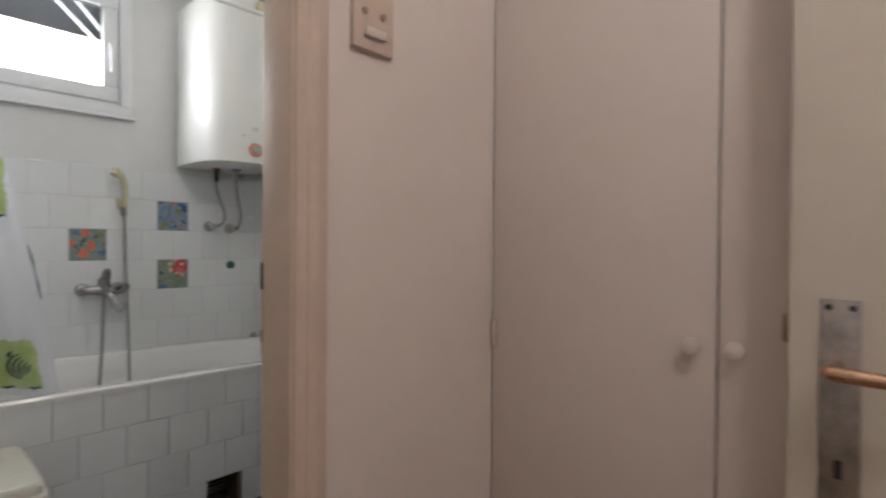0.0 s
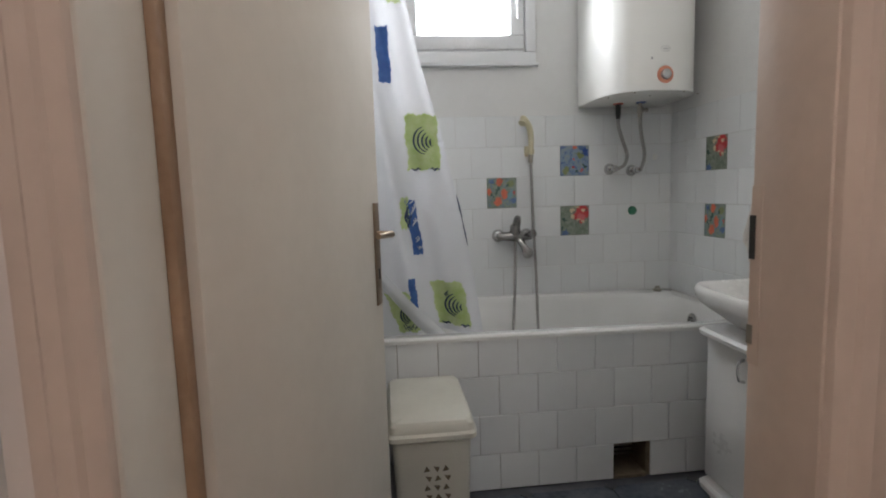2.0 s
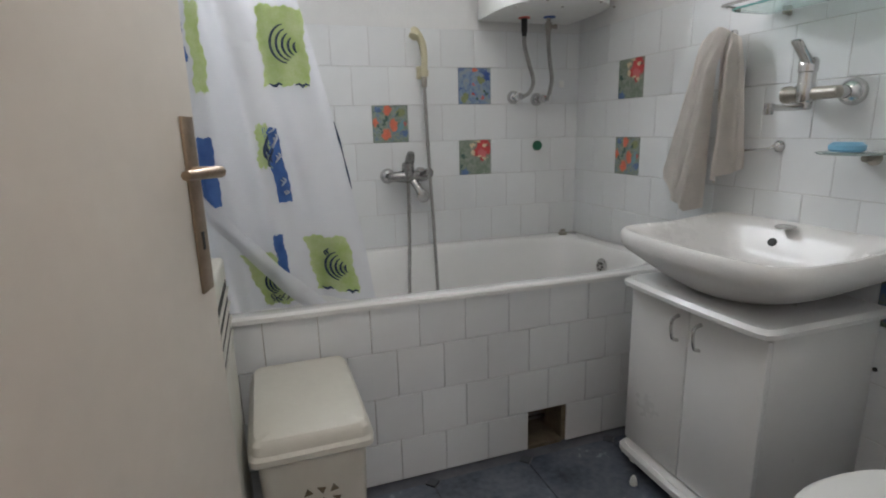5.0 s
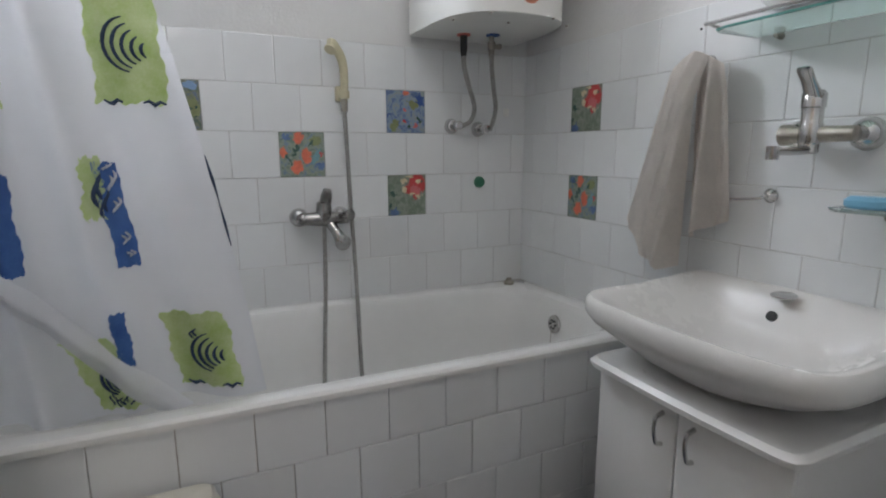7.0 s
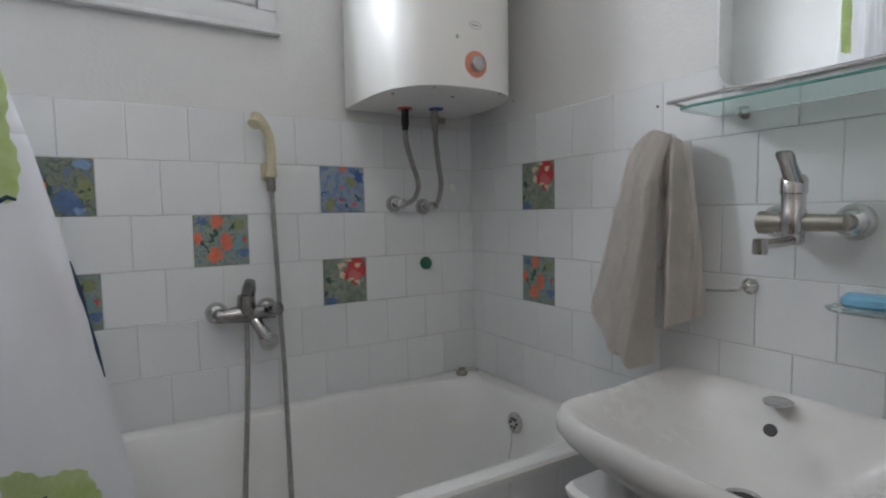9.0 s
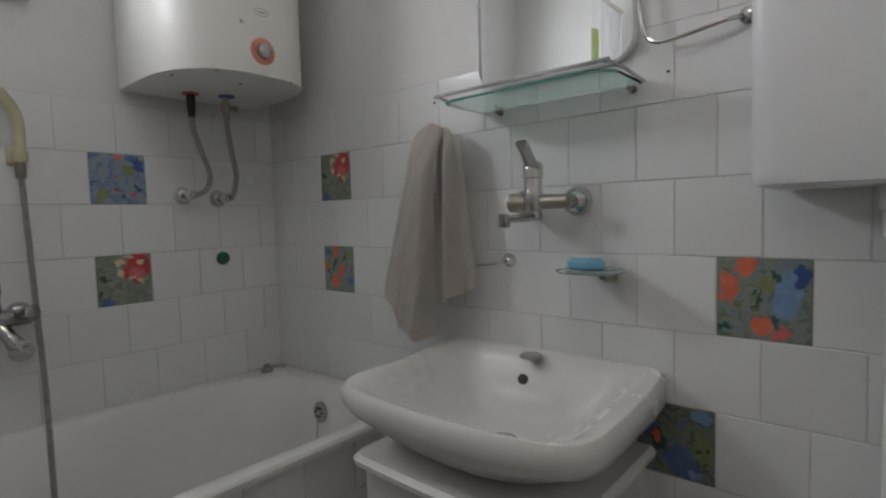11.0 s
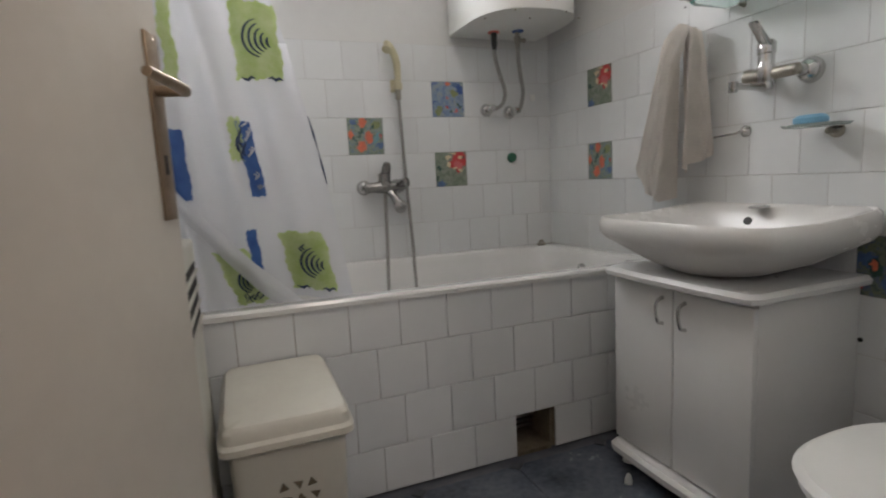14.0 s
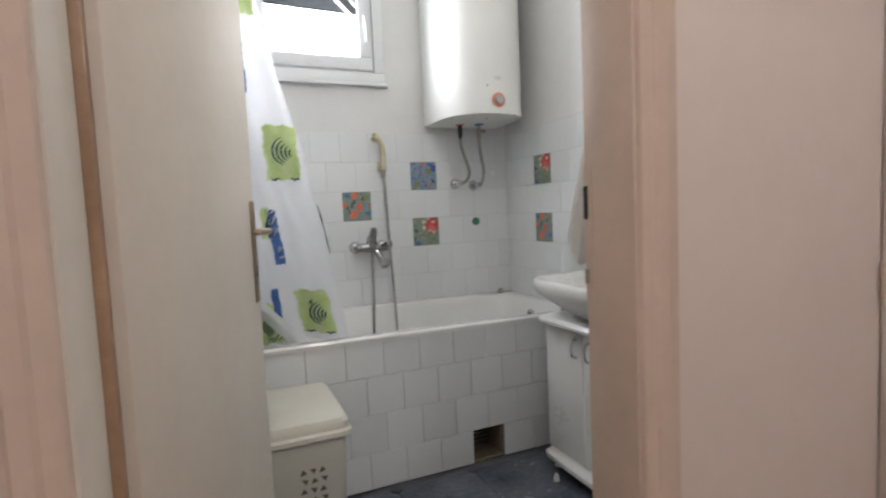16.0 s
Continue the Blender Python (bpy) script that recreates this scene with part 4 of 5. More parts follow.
def soap_dish():
    t = thing("soap_dish", (-0.06, -1.30, 1.005), "small glass soap dish on a metal holder on the tiles", "soap dish")
    part("dish_glass", loft(bmesh.new(), [oval(-0.078, -1.302, 0.055, 0.064, 1.006, 3), oval(-0.078, -1.302, 0.062, 0.070, 1.012, 3)]), M["frosted"], t, "pale glass dish")
    bm = bmesh.new()
    turned(bm, [(0.018, 0), (0.018, 0.008), (0.008, 0.016), (0.008, 0.04)], (-0.005, -1.31, 0.995), (-1, 0, 0))
    part("holder", bm, M["dull"], t, "small metal holder")
    bm = loft(bmesh.new(), [oval(-0.080, -1.290, 0.020, 0.034, 1.0125, 2.6), oval(-0.080, -1.290, 0.025, 0.040, 1.018, 2.6), oval(-0.080, -1.290, 0.025, 0.040, 1.028, 2.6), oval(-0.080, -1.290, 0.017, 0.032, 1.036, 2.4)])
    tagged(part("soap_bar", bm, M["soap"]), "sky-blue bar of soap on the glass dish", "soap")
    r = thing("wall_hook", (-0.005, -1.045, 1.015), "thin chrome arm on a round rosette on the tiles", "hook")
    bm = bmesh.new()
    turned(bm, [(0.017, 0), (0.017, 0.007), (0.010, 0.016), (0.005, 0.02), (0.005, 0.03)], (-0.005, -1.055, 1.018), (-1, 0, 0))
    part("rosette", bm, M["chrome"], r)
    bm = bmesh.new()
    tube(bm, [(-0.035, -1.055, 1.018), (-0.045, -1.045, 1.012), (-0.060, -0.985, 1.006), (-0.064, -0.955, 1.006)], 0.0035, 8)
    part("arm", bm, M["chrome"], r, "thin chrome arm")
    s = thing("towel_ring", (-0.02, -1.50, 1.50), "bent chrome towel ring on the tiled wall", "towel ring")
    bm = bmesh.new()
    tube(bm, [(-0.010, -1.385, 1.70), (-0.030, -1.385, 1.60), (-0.035, -1.388, 1.52), (-0.035, -1.405, 1.463), (-0.035, -1.45, 1.455), (-0.032, -1.54, 1.468), (-0.006, -1.572, 1.474)], 0.0045, 8)
    part("ring", bm, M["chrome"], s)
    bm = bmesh.new()
    turned(bm, [(0.016, 0), (0.016, 0.008), (0.008, 0.014), (0, 0.015)], (-0.005, -1.572, 1.474), (-1, 0, 0), 16)
    part("rosette", bm, M["chrome"], s)
    bm = bmesh.new()
    turned(bm, [(0.003, 0), (0.003, 0.002), (0, 0.0025)], (-0.0062, -1.432, 1.403), (-1, 0, 0), 10)
    tagged(part("screw_hole", bm, M["black"]), "dark old screw hole in a wall tile", "screw hole")
    bm = bmesh.new()
    turned(bm, [(0.006, 0), (0.006, 0.003), (0, 0.0035)], (-0.0062, -1.388, 0.470), (-1, 0, 0), 10)
    tagged(part("screw_hole", bm, M["black"]), "dark old screw hole low in a wall tile", "screw hole")

    bm = bmesh.new()
    turned(bm, [(0.0035, 0), (0.0035, 0.002), (0, 0.0025)], (-0.0062, -0.822, 1.438), (-1, 0, 0), 10)
    tagged(part("screw_hole", bm, M["black"]), "dark old screw hole in a tile above the towel", "screw hole")
    for z in (0.568, 0.552):
        bm = bmesh.new()
        turned(bm, [(0.0042, 0), (0.0042, 0.0015), (0, 0.002)], (-0.0062, -1.881, z), (-1, 0, 0), 10)
        tagged(part("filled_hole", bm, M["grey"]), "grey filled screw hole under the blue flowered tile", "screw hole")
    bm = bmesh.new()
    turned(bm, [(0.011, 0), (0.012, 0.004), (0.009, 0.020), (0.005, 0.030), (0, 0.031)], (-0.430, -1.035, 0.0))
    tagged(part("loose_foot", bm, M["pvc"]), "small white plastic foot lying on the dark floor", "furniture foot")


soap_dish()


# ---- toilet ----
def toilet():
    cy = -1.80
    t = thing("cistern", (-0.08, -1.80, 1.165), "pale grey-white plastic high-mounted toilet cistern", "cistern")
    x0, x1, ya, yb, z0, z1 = -0.182, -0.006, -2.060, -1.602, 1.160, 1.60
    rings = []
    for k, z in ((0.022, z0), (0.007, z0 + 0.006), (0.0, z0 + 0.022), (-0.003, z1 - 0.03), (0.0, z1)):
        r = oval((x0 + x1) / 2, (ya + yb) / 2, (x1 - x0) / 2 - k * 0.5, (yb - ya) / 2 - k, z, 9, 64)
        for p in r:
            p.x = min(p.x, -0.005)
        rings.append(r)
    part("tank", loft(bmesh.new(), rings), M["cistern"], t)
    r = [oval((x0 + x1) / 2, (ya + yb) / 2, (x1 - x0) / 2 + 0.004, (yb - ya) / 2 + 0.004, z, 9, 64) for z in (z1 + 0.001, z1 + 0.03)]
    for q in r:
        for p in q:
            p.x = min(p.x, -0.005)
    part("lid", loft(bmesh.new(), r), M["cistern"], t)
    f = thing("flush_pipe", (-0.08, cy + 0.01, 0.4), "white plastic flush pipe from the cistern to the toilet", "pipe")
    bm = bmesh.new()
    turned(bm, [(0.034, 0.0), (0.034, -0.035), (0.030, -0.037), (0.0285, -0.075), (0.0225, -0.078), (0.0225, -0.72), (0.030, -0.73), (0.030, -0.80)], (-0.085, cy + 0.010, 1.159), (0, 0, 1))
    part("pipe_body", bm, M["pvc"], f)
    cy = -1.79
    w = thing("toilet", (-0.33, cy, 0), "white ceramic toilet with a rounded plastic seat lid", "toilet")
    rings = []
    for a, b, z, cx in ((0.14, 0.11, 0.0, -0.355), (0.13, 0.10, 0.03, -0.355), (0.11, 0.085, 0.12, -0.335), (0.15, 0.12, 0.24, -0.355), (0.21, 0.165, 0.34, -0.375), (0.225, 0.18, 0.385, -0.380), (0.21, 0.165, 0.392, -0.380), (0.15, 0.11, 0.37, -0.380), (0.06, 0.05, 0.24, -0.355)):
        rings.append(oval(cx, cy, a, b, z, 2.2, 40))
    part("bowl", loft(bmesh.new(), rings), M["ceramic"], w)
    part("seat", loft(bmesh.new(), [oval(-0.462, cy, 0.200, 0.180, 0.394, 2.3), oval(-0.462, cy, 0.207, 0.187, 0.400, 2.3), oval(-0.462, cy, 0.205, 0.185, 0.412, 2.3), oval(-0.462, cy, 0.190, 0.17, 0.414, 2.3)]), M["pvc"], w, "white plastic seat ring")
    part("lid", loft(bmesh.new(), [oval(-0.462, cy, 0.205, 0.183, 0.4155, 2.3), oval(-0.462, cy, 0.216, 0.195, 0.422, 2.3), oval(-0.462, cy, 0.205, 0.182, 0.434, 2.3), oval(-0.462, cy, 0.15, 0.13, 0.439, 2.2)]), M["pvc"], w, "white plastic seat lid")
    s = thing("paper_stand", (-0.647, -1.925, 0), "chrome free-standing toilet roll stand beside the toilet", "toilet roll stand")
    bm = bmesh.new()
    turned(bm, [(0.075, 0), (0.075, 0.008), (0.02, 0.014), (0.006, 0.02), (0.006, 0.78), (0.010, 0.785), (0.010, 0.795), (0, 0.80)], (-0.647, -1.925, 0))
    part("post", bm, M["chrome"], s)
    r = thing("toilet_roll", (-0.647, -1.925, 0.648), "thick white roll of toilet paper on the chrome stand", "toilet roll")
    bm = bmesh.new()
    turned(bm, [(0.020, 0.004), (0.050, 0.0), (0.057, 0.008), (0.058, 0.148), (0.054, 0.162), (0.044, 0.170), (0.020, 0.174), (0, 0.175)], (-0.647, -1.925, 0.648), n=40)
    part("paper", bm, M["paper"], r)
    bm = bmesh.new()
    turned(bm, [(0.0195, -0.002), (0.0195, 0.150), (0.017, 0.150), (0.017, -0.002)], (-0.647, -1.925, 0.648))
    part("core", bm, M["cement"], r, "brown cardboard core")


toilet()


# ---- laundry basket and heater under the curtain ----
def basket():
    t = thing("laundry_basket", (-1.355, -0.99, 0), "cream plastic laundry basket with a hinged lid and pierced front", "laundry basket")
    cx, cy = -1.379, -0.968

    def ring(a, b, z, pw=13):
        return oval(cx, cy, a, b * 0.98, z * 1.02, pw, 64)
    part("basket_body", loft(bmesh.new(), [ring(0.100, 0.165, 0.0), ring(0.104, 0.170, 0.01), ring(0.118, 0.190, 0.40), ring(0.122, 0.195, 0.404), ring(0.122, 0.195, 0.412)]), M["basket"], t)
    part("lid", loft(bmesh.new(), [ring(0.130, 0.204, 0.408), ring(0.134, 0.208, 0.412), ring(0.134, 0.208, 0.425), ring(0.128, 0.201, 0.432), ring(0.126, 0.199, 0.452), ring(0.118, 0.19, 0.462), ring(0.09, 0.16, 0.466)]), M["basket"], t, "cream lid with a raised edge")
    for row in range(9):
        z = 0.325 - row * 0.030
        for col in range(3):
            x = cx - 0.018 + col * 0.028 + (0.004 if row % 2 else 0)
            y = cy - (0.165 + 0.025 * z / 0.4) * 0.98 - 0.0034
            bm = bmesh.new()
            s = 1 if (row + col) % 2 else -1
            vs = [bm.verts.new(p) for p in ((x - 0.010, y, z + 0.008 * s), (x + 0.009, y, z + 0.005 * s), (x + 0.002 * s, y, z - 0.010 * s))]
            face = bm.faces.new(vs)
            out = bmesh.ops.extrude_face_region(bm, geom=[face])["geom"]
            bmesh.ops.translate(bm, verts=[v for v in out if isinstance(v, bmesh.types.BMVert)], vec=(0, 0.004, 0))
            part("vent_slot", bm, M["cement"], t, smooth=False)
    bm = boxed((cx + 0.119, cy - 0.035, 0.412), (cx + 0.132, cy + 0.035, 0.437), 0.004)
    part("lid_catch", bm, M["basket"], t, "small side catch of the lid")


basket()


def convector():
    x0, x1, y0, y1, z1 = W + 0.012, -1.525, -1.50, -0.975, 0.83
    t = thing("wall_convector", ((x0 + x1) / 2, -1.2, 0), "cream metal convector heater with dark slots beside the tub", "heater")
    part("case", boxed((x0, y0, 0.02), (x1, y1, z1), 0.008, 3), M["basket"], t)
    for k in range(4):
        z = z1 - 0.045 - k * 0.033
        bm = bmesh.new()
        box(bm, (x1 - 0.004, y0 + 0.03, z - 0.016), (x1 + 0.0008, y1 - 0.025, z))
        part("slot", bm, M["dark"], t, "dark air slot", smooth=False)
        bm = bmesh.new()
        box(bm, (x1 + 0.0009, y0 + 0.028, z - 0.0205), (x1 + 0.006, y1 - 0.023, z - 0.0165), 0.0015)
        part("fin", bm, M["basket"], t, "cream fin under the slot")
    for y in (y0 + 0.03, y1 - 0.05):
        part("foot", boxed((x0 + 0.02, y, 0), (x1 - 0.02, y + 0.02, 0.021)), M["dull"], t, "metal foot")


convector()


# ---- shower curtain ----
CY = -0.665


def curtain_point(u, v, off=0.0):
    """u runs from the wall to the free edge, v from the hem up to the rod."""
    z = 0.598 + v * 1.56
    edge = float(np.interp(z, (0.55, 0.8, 1.05, 1.3, 1.6, 1.9, 2.16), (-1.125, -1.16, -1.205, -1.26, -1.34, -1.405, -1.42)))
    x0 = W + 0.015 + 0.03 * (1 - v)
    x = x0 + (edge - x0) * u
    deep = 0.030 * (1.15 - 0.75 * u) * (1 - 0.35 * v)
    crease = 0.0035 * math.exp(-((z - 1.325 - 0.01 * math.sin(5 * u)) / 0.006) ** 2)
    y = CY - crease + deep * math.sin(2 * math.pi * (u ** 0.8) * 4.2 + 0.8 * math.sin(3 * v)) + 0.010 * (1 - u) ** 1.5 * math.sin(52 * u + 2.4 * v) + 0.012 * math.sin(9 * v + 4 * u) * (1 - v) + 0.02 * (u - 0.6) * (1 - v)
    return Vector((x, y + off, z + 0.012 * math.sin(u * 11) * (1 - v) ** 6))


def curtain():
    t = thing("shower_curtain", (-1.4, CY, 2.16), "translucent white shower curtain printed with lime green and blue patches", "shower curtain")
    cloth = part("cloth", grid(bmesh.new(), 170, 200, curtain_point), M["curtain"], t)

    def at(x, z):
        """u for a place x at height z"""
        v = (z - 0.598) / 1.56
        lo, hi = 0.0, 1.0
        for _ in range(18):
            mid = (lo + hi) / 2
            if curtain_point(mid, v).x < x:
                lo = mid
            else:
                hi = mid
        return lo, v

    def patch(x0, x1, z0, z1, slant, mat, name, lab, ragged=0.0035, n=26):
        bm = bmesh.new()

        def f(a, b):
            z = z0 + (z1 - z0) * b + ragged * (math.sin(a * 13 + x0 * 50) + 0.6 * math.sin(a * 37 + z0 * 70)) * (1 if 0.2 > b or b > 0.8 else 0)
            x = x0 + (x1 - x0) * a + slant * b + ragged * (math.sin(b * 11 + z0 * 40) + 0.6 * math.sin(b * 41 + x0 * 60)) * (1 if 0.15 > a or a > 0.85 else 0)
            return curtain_point(*at(x, z), -0.0022)
        grid(bm, n, n, f)
        return part(name, bm, mat, cloth, lab)

    def swirl(cx, cz, s):
        bm = bmesh.new()
        for k in range(5):
            r = s * (1.0 - 0.17 * k)
            line = []
            for a in np.linspace(radians(105 + 6 * k), radians(262 - 5 * k), 12):
                line.append(curtain_point(*at(cx + s * (0.30 + 0.15 * k) + r * math.cos(a) * 0.9, cz + s * (0.12 - 0.03 * k) + r * math.sin(a)), -0.0042))
            tube(bm, line, [0.0012, 0.0036, 0.0034, 0.0014], 6, 1, False)
        part("swirl_print", bm, M["ink"], cloth, "dark blue swirl print")

    def dashes(x, z, w):
        for a, b in ((0.05, 0.32), (0.62, 0.95)):
            bm = bmesh.new()
            line = [curtain_point(*at(x + w * q, z + 0.004 * math.sin(q * 30)), -0.0042) for q in np.linspace(a, b, 5)]
            tube(bm, line, [0.0015, 0.0045, 0.0020], 6, 1, False)
            part("brush_mark", bm, M["ink"], cloth, "dark blue brush mark")

    for x0, x1, z0, z1, sl in ((-1.395, -1.275, 1.215, 1.415, -0.012), (-1.300, -1.180, 0.625, 0.795, -0.03), (-1.450, -1.360, 0.612, 0.765, -0.055), (-1.565, -1.535, 1.20, 1.42, -0.01), (-1.455, -1.405, 1.80, 2.02, 0.0), (-1.432, -1.402, 1.00, 1.115, 0.0), (-1.62, -1.60, 1.36, 1.5, 0)):
        patch(x0, x1, z0, z1, sl, M["lime"], "lime_print", "lime green printed patch")
    for x0, x1, z0, z1, sl in ((-1.388, -1.350, 0.90, 1.105, -0.03), (-1.578, -1.535, 0.905, 1.085, -0.01), (-1.49, -1.445, 1.53, 1.725, -0.01), (-1.615, -1.575, 1.27, 1.40, -0.01), (-1.405, -1.378, 0.70, 0.815, -0.012)):
        patch(x0, x1, z0, z1, sl, M["navy"], "blue_print", "deep blue brushed print", ragged=0.0018)
    def flecks(mat, spots):
        for x, z, a, h in spots:
            bm = bmesh.new()
            for k in range(2):
                line = [curtain_point(*at(x + k * 0.006 + 0.004 * math.sin(q * 5 + x * 90), z + h * (q + 0.3 * k)), -0.0046) for q in np.linspace(-0.5, 0.5, 6)]
                tube(bm, line, [0.0010, a, a * 0.6, a * 0.9, 0.0008], 6, 1, False)
            part("brush_mark", bm, mat, cloth, "loose brush fleck in the print")

    flecks(M["curtain"], [(-1.389, 1.065, 0.004, 0.030), (-1.385, 1.02, 0.0035, 0.022), (-1.376, 0.955, 0.003, 0.018), (-1.370, 0.925, 0.0025, 0.010), (-1.395, 1.095, 0.003, 0.010)])
    flecks(M["ink"], [(-1.412, 1.045, 0.006, 0.050), (-1.403, 1.02, 0.004, 0.040), (-1.275, 0.745, 0.003, 0.018), (-1.432, 0.63, 0.0022, 0.022), (-1.418, 0.625, 0.0022, 0.018), (-1.405, 0.632, 0.0018, 0.020), (-1.392, 0.628, 0.0020, 0.014)])
    swirl(-1.345, 1.315, 0.05)
    swirl(-1.250, 0.70, 0.045)
    swirl(-1.425, 0.675, 0.035)
    dashes(-1.39, 1.217, 0.115)
    dashes(-1.295, 0.628, 0.115)
    bm = bmesh.new()
    line = [curtain_point(*at(-1.205 + 0.045 * (1.12 - z) / 0.2, z), -0.0042) for z in np.linspace(1.12, 0.93, 9)]
    tube(bm, line, [0.001, 0.0035, 0.001, 0.003, 0.001], 6, 1, False)
    part("brush_mark", bm, M["ink"], cloth, "thin dark brush line near the free edge")
    bm = bmesh.new()

    def f(a, b):
        p = curtain_point(0.12 + 0.52 * b + (0.16 - 0.05 * b) * a, 0.265 - 0.27 * b - 0.04 * a * (1 - b))
        return Vector((p.x, min(p.y, CY) - 0.022 - (0.028 - 0.010 * b) * math.sin(math.pi * a), p.z))
    grid(bm, 16, 20, f)
    part("turned_fold", bm, M["curtain"], t, "turned-out white fold of the curtain")
    bm = bmesh.new()
    tube(bm, [(W, CY, 2.185), (-0.002, CY, 2.185)], 0.011, 12, 1, False)
    r = tagged(part("curtain_rod", bm, M["pvc"]), "white shower curtain rod across the tub", "curtain rod")
    for k in range(9):
        p = curtain_point((k + 0.5) / 9, 1.0)
        bm = bmesh.new()
        tube(bm, [(p.x, CY + 0.017 * math.sin(a), 2.182 + 0.021 * math.cos(a)) for a in np.linspace(0, 2 * math.pi, 13)], 0.0018, 6, 1, False)
        part("curtain_ring", bm, M["pvc"], t, "thin plastic curtain ring")


curtain()


# ---- hall: switch, cupboard, second door ----
def hall_things():
    y = HY - 0.006
    s = thing("switch_panel", (-0.916, y, 1.56), "cream plastic wall switch with two buttons and an old socket plate", "light switch")
    part("plate", boxed((-0.995, y - 0.012, 1.478), (-0.903, y, 1.63), 0.003), M["trim"], s)
    for x in (-0.972, -0.930):
        bm = bmesh.new()
        turned(bm, [(0.006, 0), (0.006, 0.003), (0, 0.0035)], (x, y - 0.0125, 1.545), (0, -1, 0), 12)
        part("hole", bm, M["strip"], s, "dark round hole")
    part("rocker", boxed((-0.975, y - 0.020, 1.500), (-0.925, y - 0.0125, 1.518), 0.004), M["leaf"], s, "cream rocker switch")
    X = -0.585
    c = thing("hall_cupboard", (X + 0.15, -2.7, 0), "tall built-in hall cupboard with cream-pink painted doors and small round knobs", "cupboard")
    part("carcass", boxed((X + 0.022, -3.16, 0.0), (X + 0.30, HY - 0.01, 2.5)), M["trim"], c, "painted carcass behind the door gaps", smooth=False)
    for ya, yb, ky in ((-2.666, HY - 0.0075, -2.632), (-3.12, -2.6695, -2.698)):
        d = part("door", boxed((X, ya, 0.06), (X + 0.020, yb, 2.46), 0.003), M["cupboard"], c, "plain painted cupboard door")
        bm = bmesh.new()
        turned(bm, [(0.008, 0), (0.007, 0.010), (0.014, 0.016), (0.014, 0.024), (0, 0.028)], (X - 0.0005, ky, 0.965), (-1, 0, 0), 16)
        part("knob", bm, M["cupboard"], d, "small round painted knob")
    for z in (0.93, 1.9):
        bm = bmesh.new()
        turned(bm, [(0.006, -0.03), (0.007, -0.028), (0.007, 0.028), (0.006, 0.03)], (X - 0.004, HY - 0.016, z), (0, 0, 1), 10)
        part("hinge", bm, M["trim"], c, "painted barrel hinge")
    L = -0.680
    d = thing("door_2", (L, -3.1, 0.005), "cream-brown painted door standing open flat before the cupboard", "door")
    d["kind"] = "structure"
    part("leaf", boxed((L, -3.58, 0.005), (L + 0.04, -2.785, 2.0), 0.003), M["leaf"], d)
    p = part("handle_plate", boxed((L - 0.004, -2.866, 0.79), (L - 0.0005, -2.822, 1.066), 0.001), M["brushed"], d, "tall worn steel handle plate")
    bm = bmesh.new()
    tube(bm, [(L - 0.003, -2.840, 0.976), (L - 0.045, -2.840, 0.976), (L - 0.053, -2.849, 0.976), (L - 0.052, -2.958, 0.973)], [0.010, 0.010, 0.010, 0.008], 12)
    part("handle", bm, M["copper"], d, "coppery lever handle")
    for yy in (-2.857, -2.831):
        bm = bmesh.new()
        turned(bm, [(0.004, 0), (0.004, 0.002), (0, 0.0025)], (L - 0.004, yy, 1.055), (-1, 0, 0), 10)
        part("screw", bm, M["dark"], p, "dark screw head")
    part("keyhole", boxed((L - 0.0052, -2.848, 0.828), (L - 0.0042, -2.839, 0.852)), M["black"], p)
    bm = bmesh.new()
    box(bm, (L + 0.001, -2.7855, 1.000), (L + 0.030, -2.778, 1.040), 0.002)
    part("latch", bm, M["bronze"], d, "brass latch on the edge")
    for nm, x, yy in (("ceiling_lamp", -1.35, -3.35),):
        l = thing(nm, (x, yy, H), "plain round white hall ceiling lamp", "ceiling lamp")
        bm = bmesh.new()
        turned(bm, [(0.06, 0), (0.06, -0.03), (0.02, -0.04), (0.02, -0.12)], (x, yy, H))
        part("base", bm, M["pvc"], l)


hall_things()

# ---- tiles ----
TILE_MESH = {}


def tile_mesh(w, h, mat, cut=0.0015, t=0.006):
    key = (round(w, 3), round(h, 3), mat.name)
    if key not in TILE_MESH:
        bm = bmesh.new()
        a, b = w / 2, h / 2
        back = [(-a, 0, -b), (a, 0, -b), (a, 0, b), (-a, 0, b)]
        front = [(-a, -t + cut, -b), (a, -t + cut, -b), (a, -t + cut, b), (-a, -t + cut, b)]
        c, d = a - cut, b - cut
        top = [(-c, -t, -d), (c, -t, -d), (c, -t, d), (-c, -t, d)]
        rows = [[bm.verts.new(q) for q in r] for r in (back, front, top)]
        for r, s in zip(rows, rows[1:]):
            for i in range(4):
                bm.faces.new((r[i], r[(i + 1) % 4], s[(i + 1) % 4], s[i]))
        bm.faces.new(rows[-1])
        bmesh.ops.recalc_face_normals(bm, faces=bm.faces)
        me = bpy.data.meshes.new("tile")
        bm.to_mesh(me)
        bm.free()
        me.materials.append(mat)
        TILE_MESH[key] = me
    return TILE_MESH[key]


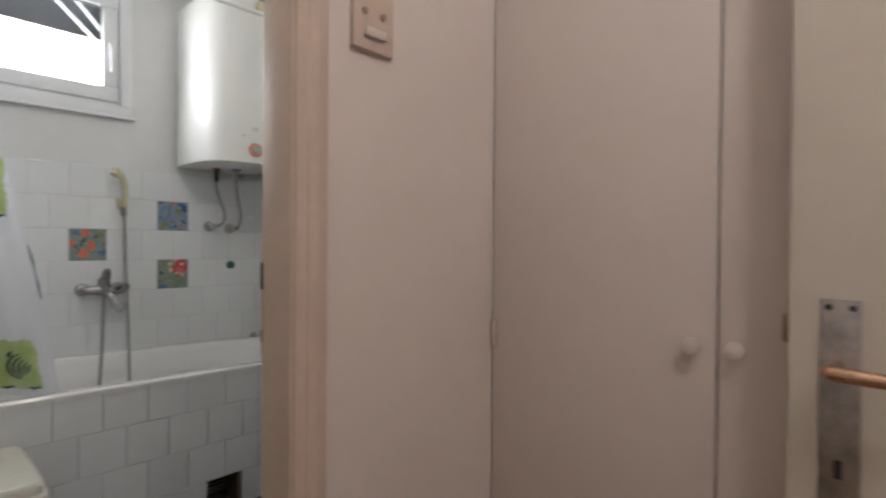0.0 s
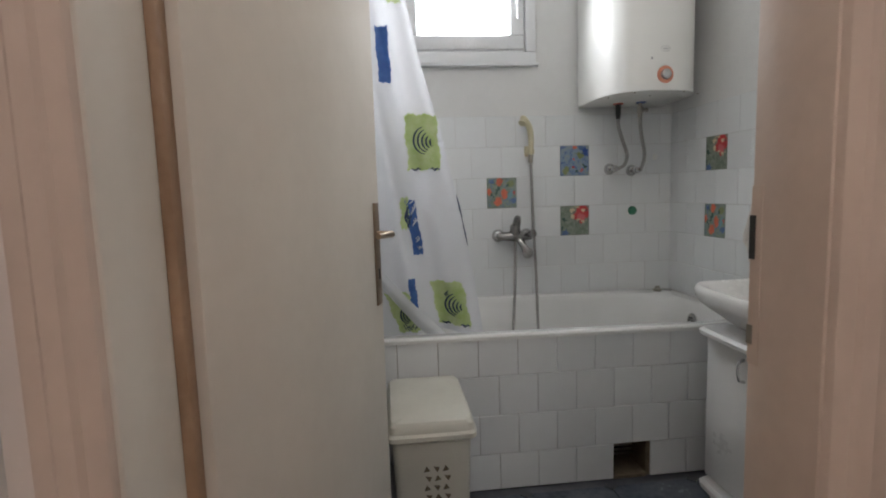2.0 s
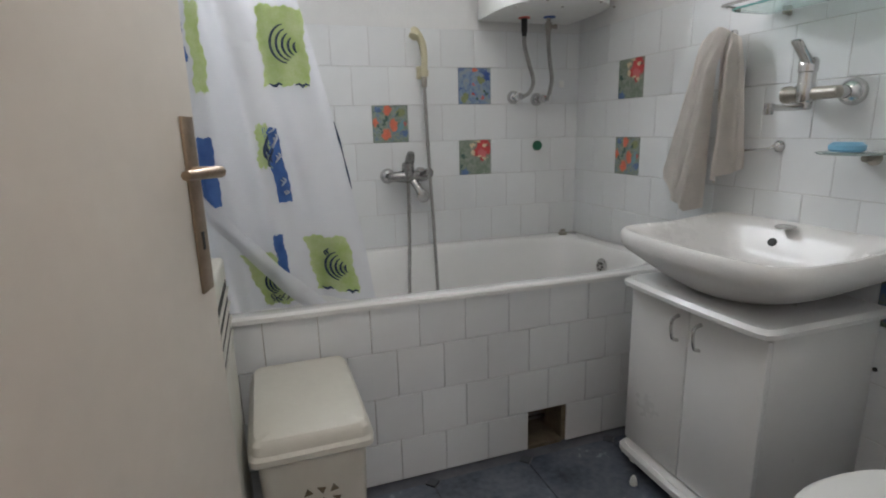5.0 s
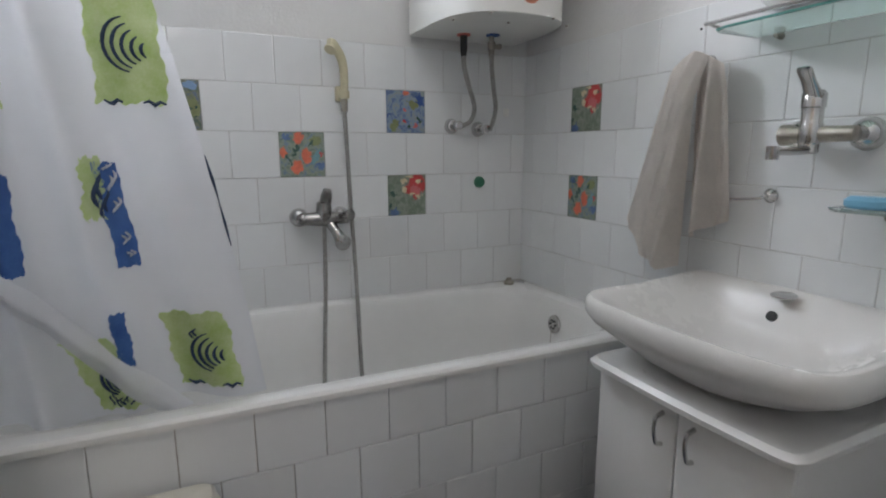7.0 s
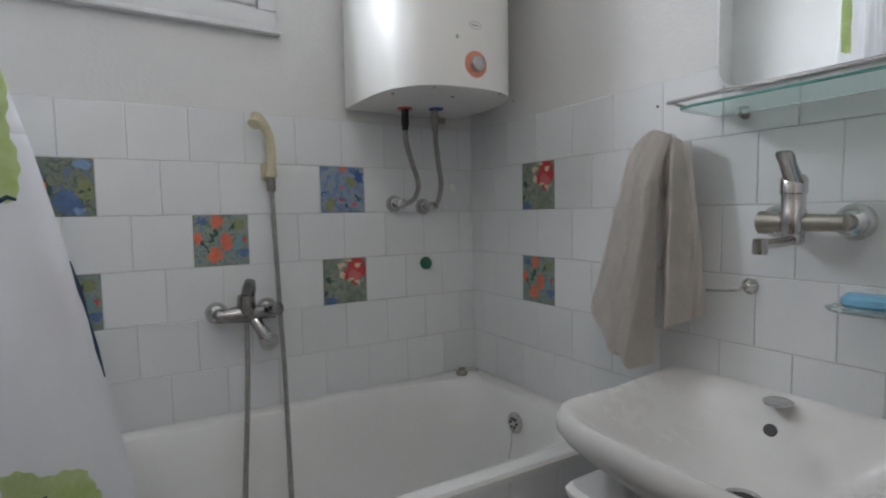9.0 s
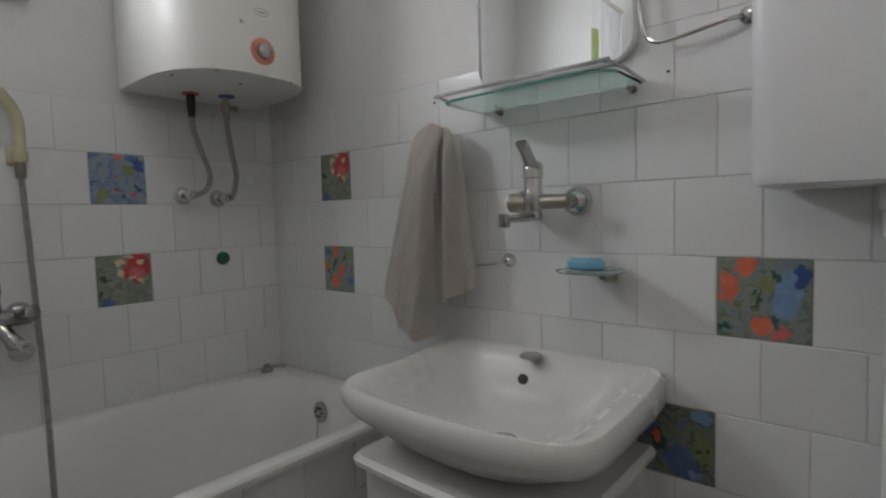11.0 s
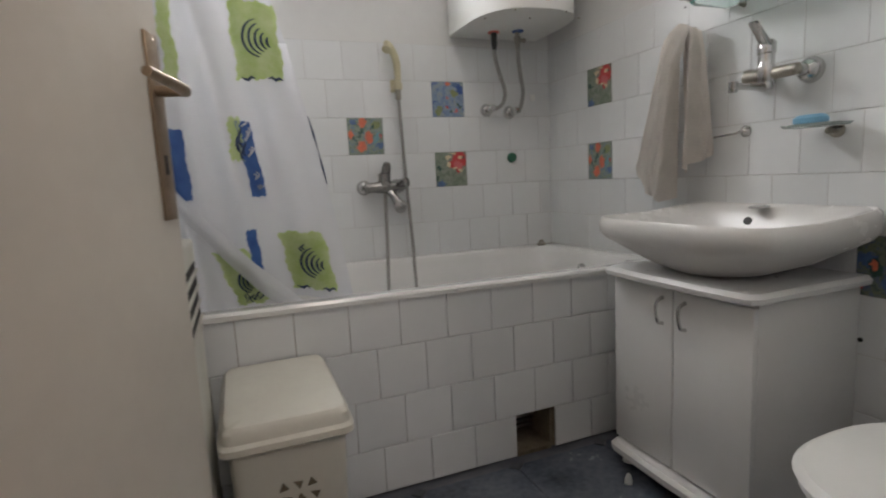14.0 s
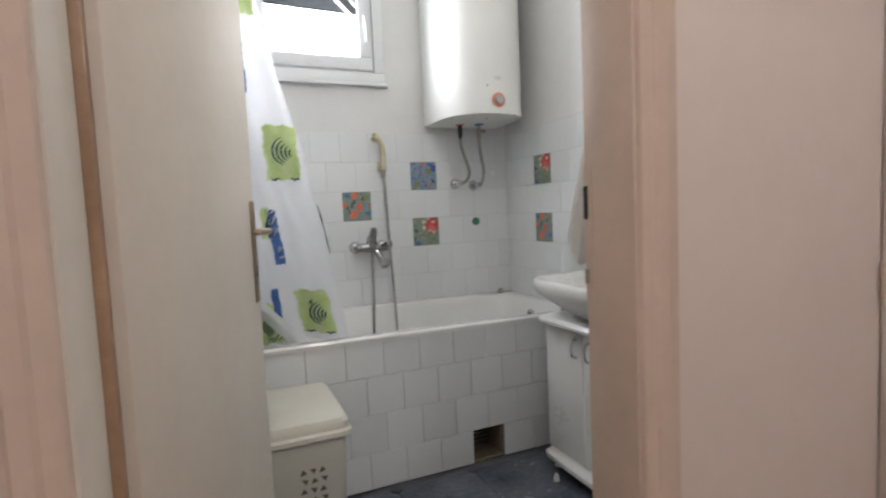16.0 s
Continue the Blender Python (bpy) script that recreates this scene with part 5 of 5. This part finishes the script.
def tile_row(wall, start, end, z0, z1, shift, place, decor=(), joint=0.0014, P=P):
    """Lays one row of tiles from start to end along the wall; seams lie at shift + k * P. place(s, z) gives the pose."""
    k = math.floor((start - shift) / P)
    while shift + k * P < end - 0.004:
        a, b = max(start, shift + k * P), min(end, shift + (k + 1) * P)
        if b - a > 0.008:
            mid = (a + b) / 2
            mat, name = M["tile"], "tile"
            for at, m in decor:
                if abs(at - mid) < 0.03:
                    mat, name = m, "flowered_tile"
            ob = new(name, tile_mesh(b - a - joint, z1 - z0 - joint, mat))
            tilt = random.uniform(-0.25, 0.25), random.uniform(-0.25, 0.25)
            ob.matrix_basis = place(mid, (z0 + z1) / 2) @ pose(0, random.uniform(-0.0004, 0.0004), 0, tilt[0], 0, tilt[1])
            ob.parent = wall
            if name == "flowered_tile":
                tagged(ob, "square glazed tile painted with flowers")
        k += 1


def back_place(s, z):
    return pose(s, -0.0005, z)


def right_place(s, z):
    return pose(-0.0005, -s, z, 0, 0, -90)


def left_place(s, z):
    return pose(W + 0.0005, s, z, 0, 0, 90)


# a thin skim of grout behind the tiles
for wall, lo, hi in ((wall_north, (W, -0.0046, 0.55), (0, 0, Z0 + 6 * P)), (wall_east, (-0.0046, -0.965, 0), (0, -0.0046, Z0 + 6 * P)), (wall_east, (-0.0046, D, 0), (0, -0.965, Z0 + 9 * P)), (wall_west, (W, -1.0, 0.5), (W + 0.0046, -0.0046, Z0 + 6 * P))):
    part("grout_bed", boxed(lo, hi), M["grout"], wall, "grey grout between the tiles", smooth=False)
A0, B0 = -0.447, -0.523     # seams of even and odd rows of the back wall
for r in range(6):
    z0, even = Z0 + r * P, r % 2 == 0
    decor = {2: [(-0.523, RED_TILE)], 4: [(-0.523, BLUE_TILE), (-1.283, NAVY_TILE)], 3: [(-0.903, ORANGE_TILE)]}.get(r, [])
    if r == 2:
        decor.append((-1.283, ORANGE_TILE))
    tile_row(wall_north, W + 0.006, -0.0008, z0, z0 + P, A0 if even else B0, back_place, decor)
for r in range(-4, 9):
    z0 = Z0 + r * P
    start = 0.0068 if 0 <= r < 6 else (0.78 if r < 0 else 0.965)
    decor = {4: [(0.38, RED_TILE)], 2: [(0.38, ORANGE_TILE), (1.596, WIDE_ORANGE_TILE)], 0: [(1.444, NAVY_TILE), (1.90, DAISY_TILE)]}.get(r, [])
    lo = max(z0, 0.0)
    tile_row(wall_east, start, -D - 0.004, lo, z0 + P, 0.0 if r % 2 == 0 else 0.076, right_place, decor)
for r in range(6):
    z0 = Z0 + r * P
    tile_row(wall_west, -0.98, -0.007, z0, z0 + P, 0.0 if r % 2 == 0 else 0.076, left_place)
for r in range(4):
    lo, hi = (0.0, 0.142) if r == 0 else (r * P - 0.010, min((r + 1) * P - 0.010, 0.588))
    shift = -0.648 if r % 2 == 0 else -0.7235

    def apron_place(s, z):
        return pose(s, AY + 0.0055, z)
    for lo_x, hi_x in ((W + 0.003, -0.648), (-0.499, -0.012)) if r == 0 else ((W + 0.003, -0.012),):
        tile_row(apron, lo_x, hi_x, lo, hi, shift, apron_place, joint=0.0018, P=0.149)

# floor tiles with small diamond inserts
FT = 0.33
CUT = 0.028


def floor_tile_mesh(x0, x1, y0, y1):
    me_bm = bmesh.new()
    c = CUT
    pts = [(x0 + c, y0), (x1 - c, y0), (x1, y0 + c), (x1, y1 - c), (x1 - c, y1), (x0 + c, y1), (x0, y1 - c), (x0, y0 + c)]
    mx, my = (x0 + x1) / 2, (y0 + y1) / 2
    g = 0.0018
    def ring(k, z):
        return [Vector((x + math.copysign(k, mx - x), y + math.copysign(k, my - y), z)) for x, y in pts]
    return loft(me_bm, [ring(g, -0.006), ring(g, -0.001), ring(g + 0.001, 0.0)])


for i in range(-1, 6):
    for j in range(-1, 6):
        x0, y0 = -0.02 - (i + 1) * FT, -0.80 - (j + 0) * FT
        xa, xb = max(x0, W + 0.001), min(x0 + FT, -0.002)
        ya, yb = max(y0, HY + 0.032), min(y0 + FT, AY + 0.004)
        if xb - xa > 0.07 and yb - ya > 0.07:
            part("floor_tile", floor_tile_mesh(xa, xb, ya, yb), M["floor"], floor, smooth=False)
        if W + 0.04 < x0 < -0.04 and HY + 0.08 < y0 < AY - 0.04:
            bm = bmesh.new()
            q = CUT - 0.004
            loft(bm, [[Vector((x0 + dx * k, y0 + dy * k, z)) for dx, dy in ((q, 0), (0, q), (-q, 0), (0, -q))] for k, z in ((1, -0.006), (1, -0.0008), (0.96, 0.0))])
            part("floor_insert", bm, M["diamond"], floor, "small grey diamond insert", smooth=False)
